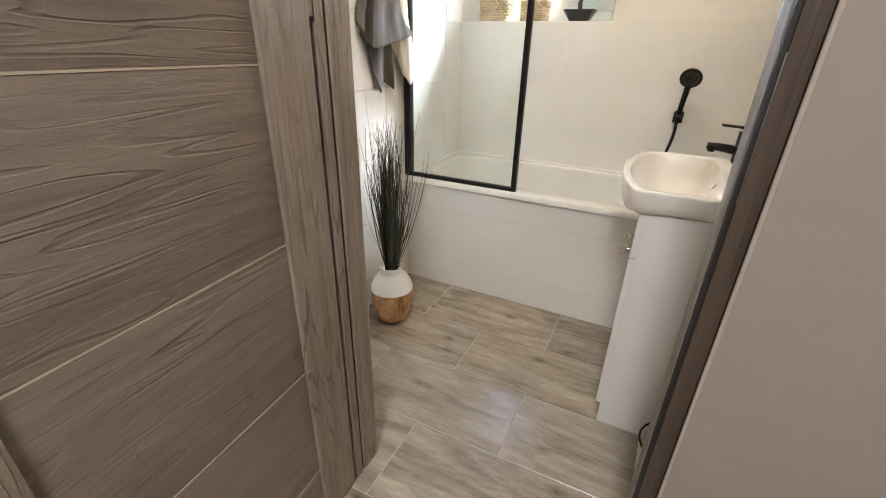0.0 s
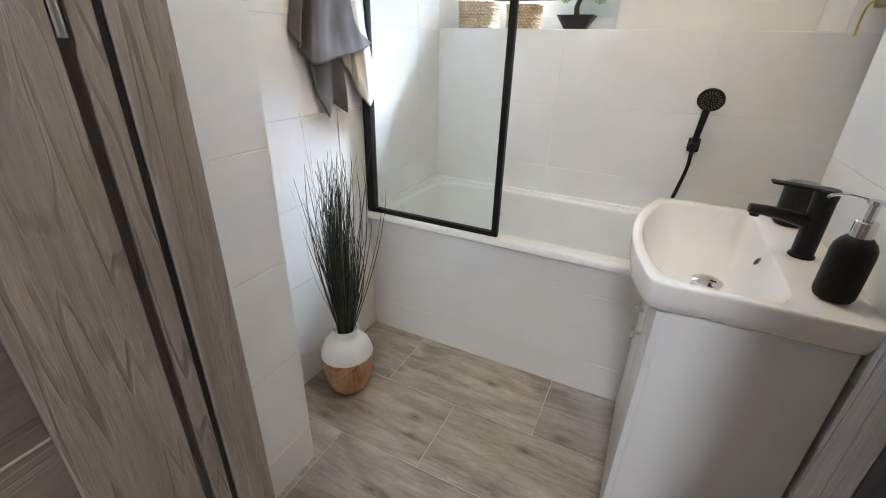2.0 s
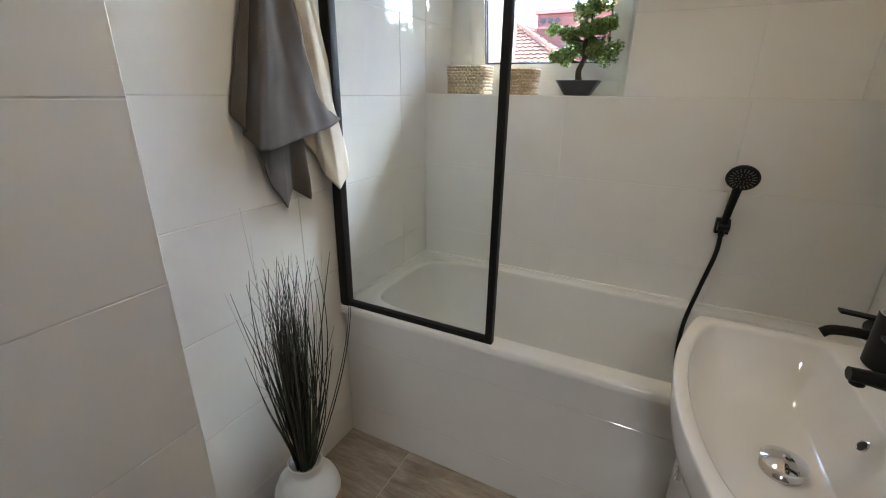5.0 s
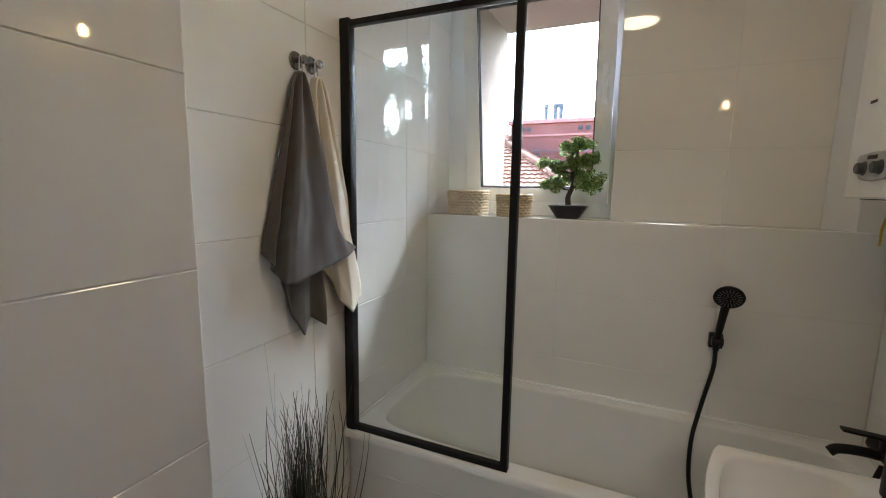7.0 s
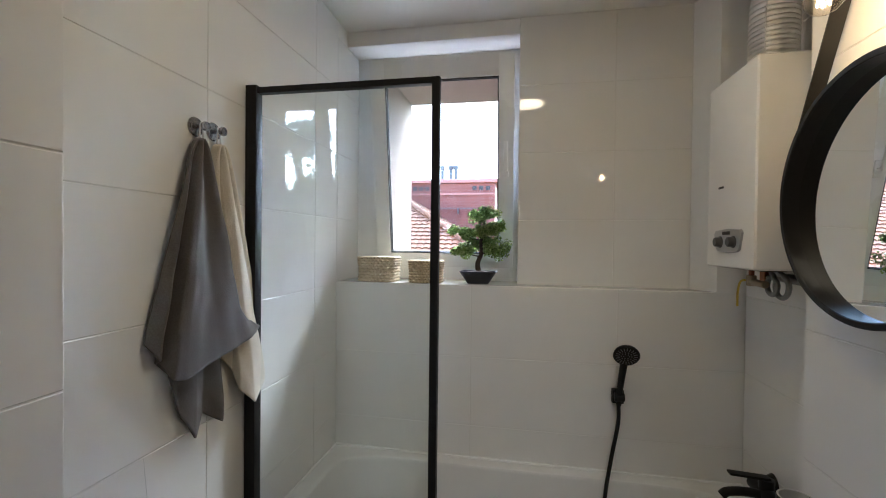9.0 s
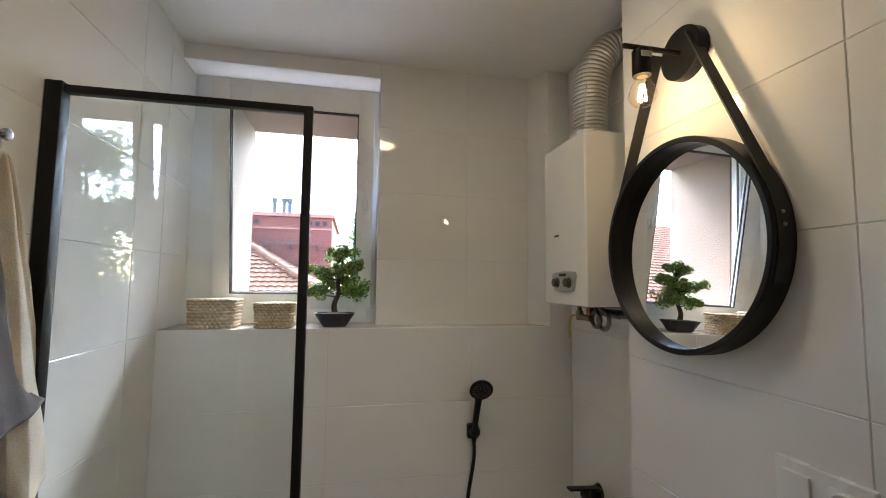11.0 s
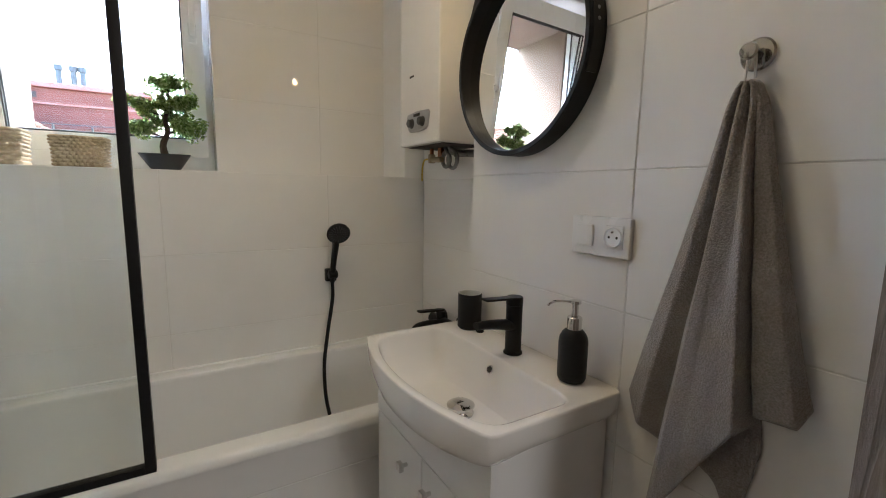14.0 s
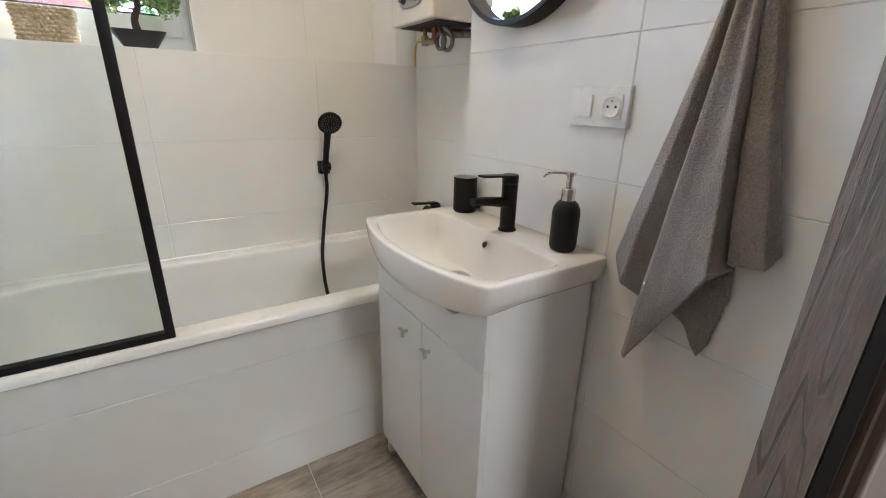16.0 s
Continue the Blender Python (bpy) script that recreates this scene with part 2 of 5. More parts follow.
def spline(ctrl, n=8):
    """A smooth curve (Catmull-Rom) through control points."""
    c = [Vector(p) for p in ctrl]
    c = [2 * c[0] - c[1]] + c + [2 * c[-1] - c[-2]]
    out = []
    for i in range(1, len(c) - 2):
        for k in range(n):
            t = k / n
            a, b, d, e = c[i - 1], c[i], c[i + 1], c[i + 2]
            out.append(0.5 * ((2 * b) + (d - a) * t + (2 * a - 5 * b + 4 * d - e) * t * t + (3 * b - a - 3 * d + e) * t ** 3))
    out.append(c[-2])
    return out

def to_mesh(name, bm, material, smooth=35.0):
    me = bpy.data.meshes.new(name)
    bm.to_mesh(me)
    bm.free()
    me.materials.append(material)
    if smooth:
        me.shade_smooth()
        me.set_sharp_from_angle(angle=radians(smooth))
    return me

def thing(name, at, label, category, group="", kind=""):
    e = new(name)
    e.location, e.empty_display_size = at, 0.05
    ROOT[e] = Vector(at)
    return tagged(e, label, category, group, kind)

def part(name, bm, material, parent, label="", smooth=35.0):
    """One mesh, given in world places, as a part of a thing or of a part."""
    base = ROOT[parent]
    bmesh.ops.translate(bm, verts=bm.verts, vec=-base)
    ob = new(name, to_mesh(name, bm, material, smooth))
    ob.parent = parent
    ROOT[ob] = base
    if label:
        ob["label"] = label
    return ob

def structure(name, bm, material, label, smooth=0):
    ob = new(name, to_mesh(name, bm, material, smooth))
    ROOT[ob] = Vector((0, 0, 0))
    return tagged(ob, label, name.split("_")[0], kind="structure")

# ---- plan ----
WX, PX, EX, RX = -1.130, -0.870, 0.310, 0.512       # faces: west wall, pier, mirror wall, recess
PY, MY = 1.100, 1.762                                # ends of the pier and of the mirror wall
NY, UY, OY = 2.450, 2.550, 3.250                     # window wall: below the ledge, above it, outside
SY0, SY1 = 0.700, 0.760                              # doorway wall: hall side, bathroom side
DX0, DX1 = -0.605, 0.105                             # doorway
CZ, LEDGE, LINTEL = 2.470, 1.316, 2.400
WR = -0.338                                          # end of the window recess
G = 0.0016                                           # tile thickness

# ---- walls, floor, ceiling ----
floor_bm = box(-1.25, 0.65, 0.32, 2.6, -0.12, -0.002)
floor = structure("floor", floor_bm, M_FGROUT, "grey-brown wood-look floor tiles with pale grout")
ceiling = structure("ceiling", box(-1.25, 0.65, SY1, 2.56, CZ, CZ + 0.1), M_PAINT, "plain white painted bathroom ceiling")
wall_west = structure("wall_west", box(-1.3, WX - G, SY1, UY + 0.15, 0, CZ), M_GROUT, "wall of glossy white rectangular tiles")
wall_pier = structure("wall_pier", box(WX - G, PX - G, SY1 + 0.001, PY - G, 0, CZ), M_GROUT, "white-tiled pier beside the bathroom door")
wall_north = structure("wall_north", box(-1.3, 0.8, NY + G, OY, 0, LEDGE - 0.008), M_GROUT, "white-tiled wall behind the bath, below the window ledge")
wall_upper = structure("wall_upper", box(WR + 0.001, 0.8, UY + G, OY, LEDGE - 0.008, CZ), M_GROUT, "white-tiled wall beside the window")
lintel = structure("wall_lintel", box(-1.3, WR + 0.001, UY + 0.004, 2.70, LINTEL, CZ, 0.008), M_PAINT, "white painted window lintel")
wall_east = structure("wall_east", box(EX + G, 0.7, SY1 + 0.001, MY, 0, CZ), M_GROUT, "white-tiled wall with the round mirror")
wall_recess = structure("wall_recess", box(RX + G, 0.7, MY, NY + G, 0, CZ), M_GROUT, "white-tiled recess behind the gas water heater")
# slanted end of the ledge, beside the water heater
b = bmesh.new()
pts = [(0.352, UY + G), (0.412, NY + G), (0.70, NY + G), (0.70, UY + G)]
lo = [b.verts.new((x, y, LEDGE - 0.008)) for x, y in pts]
hi = [b.verts.new((x, y, CZ)) for x, y in pts]
for i in range(4):
    j = (i + 1) % 4
    b.faces.new((lo[i], lo[j], hi[j], hi[i]))
b.faces.new(lo[::-1]); b.faces.new(hi)
bmesh.ops.recalc_face_normals(b, faces=b.faces)
structure("wall_corner", b, M_PAINT, "white slanted wall corner at the end of the ledge")
structure("wall_outer_west", box(-1.6, -1.0, 2.765, OY, LEDGE - 0.1, 2.9), M_STUCCO, "peach stucco outer window reveal")
structure("wall_outer_top", box(-1.0, -0.40, 2.765, OY, 2.345, 2.9), M_STUCCO, "peach stucco over the window")
structure("wall_outer_east", box(-0.40, 1.2, 2.765, OY + 0.002, LEDGE - 0.1, 2.9), M_STUCCO, "peach stucco outer window reveal")
ledge = structure("window_sill", box(WX, 0.415, NY + 0.001, 2.70, LEDGE - 0.008, LEDGE, 0.002), M_TILE, "white glazed ledge under the window")

structure("wall_door_west", box(-1.3, DX0 - 0.04, SY0, SY1, 0, CZ), M_HALL, "beige painted wall with the doorway")
structure("wall_door_east", box(DX1 + 0.044, 0.9, SY0, SY1, 0, CZ), M_HALL, "beige painted wall with the doorway")
structure("wall_door_top", box(DX0 - 0.04, DX1 + 0.044, SY0, SY1, 2.06, CZ), M_HALL, "beige painted wall over the doorway")
structure("hall_floor", box(-2.2, 1.4, -2.2, 0.32, -0.12, -0.004), M_STILE, "grey-brown wood-look hall floor")
structure("hall_wall_south", box(-2.3, 1.5, -2.3, -2.2, 0, CZ), M_HALL, "beige painted hall wall")
structure("hall_wall_west", box(-2.3, -2.2, -2.2, SY0, 0, CZ), M_HALL, "beige painted hall wall")
structure("hall_wall_east", box(1.4, 1.5, -2.2, SY0, 0, CZ), M_HALL, "beige painted hall wall")
structure("hall_wall_north", box(-2.2, -1.3, SY0, SY0 + 0.1, 0, CZ), M_HALL, "beige painted hall wall")
structure("hall_wall_corner", box(0.9, 1.4, SY0, SY0 + 0.1, 0, CZ), M_HALL, "beige painted hall wall")
structure("hall_ceiling", box(-2.3, 1.5, -2.3, SY1, CZ, CZ + 0.1), M_PAINT, "white painted hall ceiling")
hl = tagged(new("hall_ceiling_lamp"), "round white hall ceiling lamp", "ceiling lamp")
# the rest of the house round the two rooms
for nm, r in (("house_below", (-6, 6, -5, OY - 0.01, -7.0, -0.14)), ("house_above", (-6, 6, -5, OY - 0.01, 2.95, 5.2)), ("house_west", (-6, -2.35, -5, OY - 0.012, -0.14, 2.95)),
              ("house_east", (1.55, 6, -5, OY - 0.012, -0.14, 2.95)), ("house_back", (-2.35, 1.55, -5, -2.35, -0.14, 2.95)), ("house_bay_west", (-2.35, -1.62, 0.72, OY - 0.014, -0.14, 2.95)), ("house_bay_east", (1.22, 1.55, 0.72, OY - 0.014, -0.14, 2.95)),
              ("house_sill", (-1.62, 1.22, OY - 0.25, OY - 0.003, -0.14, LEDGE - 0.1))):
    structure("wall_" + nm, box(*r), M_STUCCO, "peach stucco outer wall of the house")

# ---- door ----
SEAT = {-1: 0.651, 1: 0.710}      # hall-side faces of the two uprights
def jamb(name, x_face, side, y0, y1):
    """One upright of the door frame: a proud stop towards the bathroom and a rebate towards the hall."""
    t = thing(name, (x_face, 0.66, 0), "grey-oak door frame upright with a rebate", "door frame", kind="structure")
    o = side * (0.045 if side < 0 else 0.040)
    def bx(xa, xb, *r):
        return box(min(xa, xb), max(xa, xb), *r)
    part("stop", bx(x_face, x_face + o, y0, y1, 0, 2.06, 0.003), M_STILE, t)
    # the east rebate takes the oak darkened for shade
    part("rebate", bx(x_face + side * (0.001 if side < 0 else 0.009), x_face + o, SEAT[side], y0 - (0.012 if side < 0 else 0.0), 0, 2.06, 0.002), M_STILE if side < 0 else M_SHADE_OAK, t)
    part("seal", bx(x_face + side * (0.006 if side < 0 else 0.002), x_face + side * 0.014, y0 - (0.0115 if side < 0 else 0.017), y0 - 0.001, 0.0, 2.04, 0.002), M_DARK, t, "black rubber seal")
    return t

M_CAULK = speckled("pale caulk", (0.42, 0.37, 0.33), (0.50, 0.45, 0.40), 0.7, scale=30, bumpy=0.4)
M_STEEL = speckled("dull steel", (0.30, 0.29, 0.28), (0.40, 0.39, 0.38), 0.4, 1.0)
jamb_w = jamb("door_jamb_west", DX0, -1, 0.687, 0.752)
jamb_e = jamb("door_jamb_east", DX1, 1, 0.736, 0.797)
part("caulk", rod((DX1 + 0.043, 0.699, 0.0), (DX1 + 0.043, 0.699, 2.06), 0.004), M_CAULK, jamb_e, "pale bead of caulk")
part("strike_plate", box(DX1 + 0.0075, DX1 + 0.0092, 0.711, 0.728, 0.985, 1.190, 0.0004), M_STEEL, jamb_e, "steel strike plate")
head = thing("door_head", (-0.25, 0.66, 2.02), "grey-oak door frame head", "door frame", kind="structure")
part("stop", box(DX0, DX1, 0.668, 0.765, 2.02, 2.06, 0.003), M_BOARD, head)

leaf = thing("door_1", (-0.62, 0.62, 0.008), "open grey-oak door with horizontal boards and pale inlays", "door", kind="structure")
LX = -0.603
part("stile", box(LX - 0.040, LX, 0.510, 0.634, 0.008, 2.02, 0.003), M_STILE, leaf)
part("stile", box(LX - 0.040, LX, -0.072, 0.060, 0.008, 2.02, 0.003), M_STILE, leaf)
cuts = [0.008, 0.200, 0.518, 0.836, 1.154, 1.472, 1.790, 2.02]
for z0, z1 in zip(cuts, cuts[1:]):
    part("board", box(LX - 0.034, LX - 0.009, 0.060, 0.510, z0 + 0.0017, z1 - 0.0017, 0.002), M_BOARD, leaf)
    part("inlay", box(LX - 0.034, LX - 0.0086, 0.0605, 0.5095, z1 - 0.0016, z1 + 0.0016), M_INLAY, leaf, "pale inlay strip")
for z in (1.27, 1.80):
    part("hinge", rod((LX - 0.004, 0.6405, z - 0.04), (LX - 0.004, 0.6405, z + 0.04), 0.0055), M_STEEL, leaf, "steel hinge")

# the leaf stands a little short of square
leaf.rotation_euler.z = radians(3.2)

# ---- bath ----
def outline(inside, centre, n):
    """Points round a shape, found along rays from its centre."""
    out = []
    for i in range(n):
        a = 2 * math.pi * i / n
        d = Vector((math.cos(a), math.sin(a)))
        lo, hi = 0.0, 3.0
        for _ in range(40):
            m = (lo + hi) / 2
            q = Vector(centre) + d * m
            lo, hi = (m, hi) if inside(q.x, q.y) else (lo, m)
        out.append(Vector(centre) + d * lo)
    return out

def bridge(b, rings):
    vs = [[b.verts.new(p) for p in r] for r in rings]
    for a, c in zip(vs, vs[1:]):
        n = len(a)
        for i in range(n):
            b.faces.new((a[i], a[(i + 1) % n], c[(i + 1) % n], c[i]))
    return vs

def at_z(pts, z):
    return [Vector((p.x, p.y, z)) for p in pts]

def toward(pts, centre, k):
    c = Vector(centre)
    return [c + (p - c) * k for p in pts]

def rounded(x0, x1, y0, y1, power):
    mx, my, hx, hy = (x0 + x1) / 2, (y0 + y1) / 2, (x1 - x0) / 2, (y1 - y0) / 2
    return lambda x, y: abs((x - mx) / hx) ** power + abs((y - my) / hy) ** power < 1

RIM = 0.588
bath = thing("bathtub", (-0.31, 2.13, 0), "white acrylic built-in bathtub with a tiled front", "bathtub")
c0 = (-0.32, 2.13)
outer = outline(rounded(WX, RX, 1.800, NY, 60), c0, 160)
for cx in (WX, RX):
    for cy in (1.800, NY):
        near = min(range(160), key=lambda i: (outer[i] - Vector((cx, cy))).length)
        outer[near] = Vector((cx, cy))
inner = outline(rounded(-1.055, 0.44, 1.872, 2.385, 7), c0, 160)
low = outline(rounded(-0.86, 0.36, 1.915, 2.345, 6), c0, 160)
b = bmesh.new()
lip = [Vector((p.x, max(p.y, 1.808))) for p in toward(outer, c0, 0.9985)]
flat = [Vector((min(max(p.x, WX + 0.02), RX - 0.02), min(max(p.y, 1.822), NY - 0.012))) for p in outer]
rings = [at_z(lip, RIM - 0.034), at_z(outer, RIM - 0.029), at_z(outer, RIM - 0.008), at_z(lip, RIM - 0.001), at_z(flat, RIM), at_z(toward(inner, c0, 1.03), RIM), at_z(toward(inner, c0, 1.012), RIM - 0.001),
         at_z(toward(inner, c0, 1.003), RIM - 0.004), at_z(inner, RIM - 0.016),
         at_z([a.lerp(d, 0.15) for a, d in zip(inner, low)], 0.45), at_z([a.lerp(d, 0.6) for a, d in zip(inner, low)], 0.26), at_z(low, 0.18),
         at_z(toward(low, c0, 0.9), 0.155), at_z(toward(low, c0, 0.3), 0.15)]
vs = bridge(b, rings)
b.faces.new(vs[-1])
bmesh.ops.recalc_face_normals(b, faces=b.faces)
if b.faces[-1].normal.z < 0:
    bmesh.ops.reverse_faces(b, faces=b.faces)
part("tub", b, M_ACRYL, bath, smooth=50)
part("drain", lathe([(0.032, 0), (0.032, 0.004), (0.02, 0.006), (0, 0.006)], 24, (0.20, 2.13, 0.15)), M_CHROME, bath, "chrome drain")
front = part("front_panel", box(WX, RX, 1.8275, 1.86, 0, RIM - 0.030), M_GROUT, bath, "white tiled bath front")
part("sealant", rod((WX + 0.004, NY - 0.004, RIM + 0.001), (RX - 0.004, NY - 0.004, RIM + 0.001), 0.006), M_ACRYL, bath)

# ---- shower screen ----
SX0, SX1, SYC, ST = WX + 0.002, -0.545, 1.822, 1.945
screen = thing("shower_screen", (-0.85, SYC, RIM), "clear glass bath screen in a black metal frame", "shower screen")
part("wall_profile", box(SX0, SX0 + 0.034, SYC - 0.016, SYC + 0.016, RIM, ST + 0.006, 0.002), M_BLACK, screen)
part("bottom_rail", box(SX0 + 0.034, SX1, SYC - 0.011, SYC + 0.011, RIM, RIM + 0.018, 0.002), M_BLACK, screen)
part("top_rail", box(SX0 + 0.034, SX1, SYC - 0.011, SYC + 0.011, ST - 0.018, ST, 0.002), M_BLACK, screen)
part("edge_profile", box(SX1 - 0.022, SX1, SYC - 0.012, SYC + 0.012, RIM + 0.002, ST, 0.002), M_BLACK, screen)
part("pane", box(SX0 + 0.03, SX1 - 0.018, SYC - 0.003, SYC + 0.003, RIM + 0.014, ST - 0.014), M_SCREEN, screen, "clear safety glass", smooth=0)

for x in (WX + 0.004, RX - 0.004):
    part("sealant", rod((x, 1.806, RIM + 0.001), (x, NY - 0.008, RIM + 0.001), 0.006), M_ACRYL, bath)

# ---- vanity ----
CX0, CY0, CY1, CT = -0.012, 1.222, 1.742, 0.785
cab = thing("vanity_cabinet", (0.15, 1.48, 0), "white lacquered vanity cabinet with two doors", "cabinet")
part("side_panel", box(CX0 + 0.016, EX - 0.012, CY0, CY0 + 0.016, 0.0, CT, 0.001), M_LACQ, cab)
part("side_panel", box(CX0 + 0.016, EX - 0.012, CY1 - 0.016, CY1, 0.0, CT, 0.001), M_LACQ, cab)
part("bottom_panel", box(CX0 + 0.016, EX - 0.012, CY0 + 0.016, CY1 - 0.016, 0.085, 0.101), M_LACQ, cab)
fascia = bmesh.new()
cols = []
for i in range(41):                       # cut away in the middle for the bowl
    y = CY0 + (CY1 - CY0) * i / 40
    rise = max(0.0, min(1.0, (abs(y - 1.482) - 0.143) / 0.095))
    top = 0.727 + (CT - 0.727) * rise
    cols.append([fascia.verts.new(q) for q in ((CX0, y, 0.642), (CX0 + 0.016, y, 0.642), (CX0 + 0.016, y, top), (CX0, y, top))])
for a, c in zip(cols, cols[1:]):
    for k in range(4):
        fascia.faces.new((a[k], a[(k + 1) % 4], c[(k + 1) % 4], c[k]))
fascia.faces.new(cols[0]); fascia.faces.new(cols[-1][::-1])
bmesh.ops.recalc_face_normals(fascia, faces=fascia.faces)
part("fascia", fascia, M_LACQ, cab)
part("back_panel", box(EX - 0.016, EX - 0.012, CY0 + 0.016, CY1 - 0.016, 0.1, CT), M_LACQ, cab)
for y0, y1, ky in ((CY0, 1.4805, 1.438), (1.4835, CY1, 1.557)):
    d = part("door", box(CX0, CX0 + 0.016, y0, y1, 0.082, 0.639, 0.0015), M_LACQ, cab)
    kb = join(rod((CX0 - 0.016, ky, 0.578), (CX0, ky, 0.578), 0.005), box(CX0 - 0.026, CX0 - 0.014, ky - 0.0105, ky + 0.0105, 0.5675, 0.5885, 0.002))
    part("knob", kb, M_CHROME, d, "square chrome knob")

def basin_shape(lo, bulge, hi, yc, hy, power):
    def inside(x, y):
        v = (y - yc) / hy
        if abs(v) >= 1:
            return False
        l = lo - bulge * (1 - v * v)
        return abs((x - (l + hi) / 2) / ((hi - l) / 2)) ** power + abs(v) ** power < 1
    return inside

BZ, BC = 0.852, (0.11, 1.480)
outer = outline(basin_shape(-0.036, 0.054, EX - 0.001, 1.480, 0.287, 40), BC, 120)
inner = outline(basin_shape(-0.016, 0.050, 0.190, 1.480, 0.259, 9), (0.09, 1.48), 120)
bowl = outline(basin_shape(0.030, 0.026, 0.160, 1.480, 0.165, 5), (0.09, 1.48), 120)
def skirt(pts, k, front_z, side_z):
    out = []
    for p in toward(pts, BC, k):
        f = max(0.0, min(1.0, (0.06 - p.x) / 0.16)) ** 0.8 * max(0.0, 1 - abs((p.y - 1.48) / 0.30) ** 4.6)
        out.append(Vector((p.x, p.y, side_z + (front_z - side_z) * f)))
    return out
b = bmesh.new()
CB = (0.09, 1.48)
def lerp2(k, z):
    return at_z([a.lerp(d, k) for a, d in zip(inner, bowl)], z)
rings = [skirt(outer, 0.89, 0.750, 0.789), skirt(outer, 0.94, 0.762, 0.790), skirt(outer, 0.975, 0.790, 0.800), skirt(outer, 0.992, 0.815, 0.815), at_z(outer, BZ - 0.006), at_z(toward(outer, BC, 0.997), BZ - 0.001),
         at_z(toward(outer, BC, 0.988), BZ), at_z(toward(inner, CB, 1.03), BZ - 0.0005), at_z(toward(inner, CB, 1.008), BZ - 0.003), at_z(inner, BZ - 0.010),
         lerp2(0.05, BZ - 0.022), lerp2(0.20, BZ - 0.055), lerp2(0.45, BZ - 0.088), lerp2(0.75, BZ - 0.112), lerp2(0.92, BZ - 0.120), at_z(bowl, BZ - 0.124), at_z(toward(bowl, CB, 0.6), BZ - 0.130), at_z(toward(bowl, CB, 0.15), BZ - 0.133)]
vs = bridge(b, rings)
b.faces.new(vs[-1])
bmesh.ops.recalc_face_normals(b, faces=b.faces)
basin = thing("washbasin", (0.12, 1.48, CT), "white ceramic washbasin with a curved front", "washbasin")
part("bowl", b, M_CERAM, basin, smooth=75)
part("overflow_ring", lathe([(0.0045, 0.0), (0.0105, 0.0), (0.0115, 0.002), (0.0095, 0.003), (0.0045, 0.001)], 24, (0.1765, 1.475, 0.818), (-0.95, 0, 0.5)), M_CHROME, basin, "chrome overflow ring")
part("overflow_hole", lathe([(0.0, 0.0015), (0.0080, 0.0015)], 20, (0.1755, 1.475, 0.8185), (-0.95, 0, 0.5)), M_DARK, basin)
part("waste_plug", lathe([(0.0, 0.0), (0.032, 0.0), (0.032, 0.004), (0.027, 0.008), (0.024, 0.016), (0.034, 0.019), (0.034, 0.023), (0.024, 0.029), (0.010, 0.0325), (0, 0.033)], 32, (0.097, 1.485, BZ - 0.132)), M_CHROME, basin, "chrome pop-up plug")

def mixer_tap(at):
    x, y, z = at
    t = thing("basin_tap", at, "matt black single-lever basin tap", "tap")
    part("base", lathe([(0, 0), (0.024, 0), (0.024, 0.005), (0.0205, 0.008), (0, 0.008)], 32, at), M_BLACK, t)
    part("body", lathe([(0, 0), (0.0205, 0), (0.0205, 0.118), (0.019, 0.120), (0, 0.120)], 32, (x, y, z + 0.006)), M_BLACK, t)
    sp = tube(spline([(x, y, z + 0.072), (x - 0.035, y, z + 0.080), (x - 0.08, y, z + 0.086), (x - 0.118, y, z + 0.088)], 6), 0.012, 16, radii=[0.015 - 0.0055 * i / 18 for i in range(19)])
    for v in sp.verts:
        v.co.y = y + (v.co.y - y) * 1.3
    part("spout", sp, M_BLACK, t)
    part("aerator", rod((x - 0.105, y, z + 0.080), (x - 0.105, y, z + 0.072), 0.0095), M_BLACK, t)
    cap = lathe([(0, 0), (0.0212, 0), (0.0212, 0.018), (0.019, 0.021), (0, 0.021)], 32, (x, y, z + 0.127))
    part("cap", cap, M_BLACK, t)
    lv = box(x - 0.095, x + 0.004, y - 0.0135, y + 0.0135, z + 0.142, z + 0.1475, 0.0022)
    for v in lv.verts:
        v.co.z += 0.05 * (x - v.co.x)
    part("lever", lv, M_BLACK, t)
    return t
mixer_tap((0.243, 1.470, BZ - 0.001))

soap = thing("soap_dispenser", (0.250, 1.283, BZ), "matt black soap dispenser with a chrome pump", "soap dispenser")
part("bottle", lathe([(0, 0), (0.022, 0), (0.0275, 0.003), (0.0305, 0.010), (0.031, 0.018), (0.031, 0.088), (0.0295, 0.099), (0.025, 0.108), (0.019, 0.115), (0.014, 0.118), (0, 0.118)], 36, (0.250, 1.283, BZ)), M_BLACK, soap)
part("collar", lathe([(0, 0), (0.0155, 0), (0.0155, 0.026), (0.0135, 0.028), (0, 0.028)], 28, (0.250, 1.283, BZ + 0.116)), M_CHROME, soap)
pump = lathe([(0, 0), (0.007, 0), (0.007, 0.028), (0.012, 0.030), (0.012, 0.036), (0, 0.038)], 24, (0.250, 1.283, BZ + 0.143))
pump = tube(spline([(0.250, 1.283, BZ + 0.176), (0.215, 1.300, BZ + 0.178), (0.200, 1.308, BZ + 0.173), (0.197, 1.310, BZ + 0.168)], 5), 0.0028, 8, pump)
part("pump", pump, M_CHROME, soap)

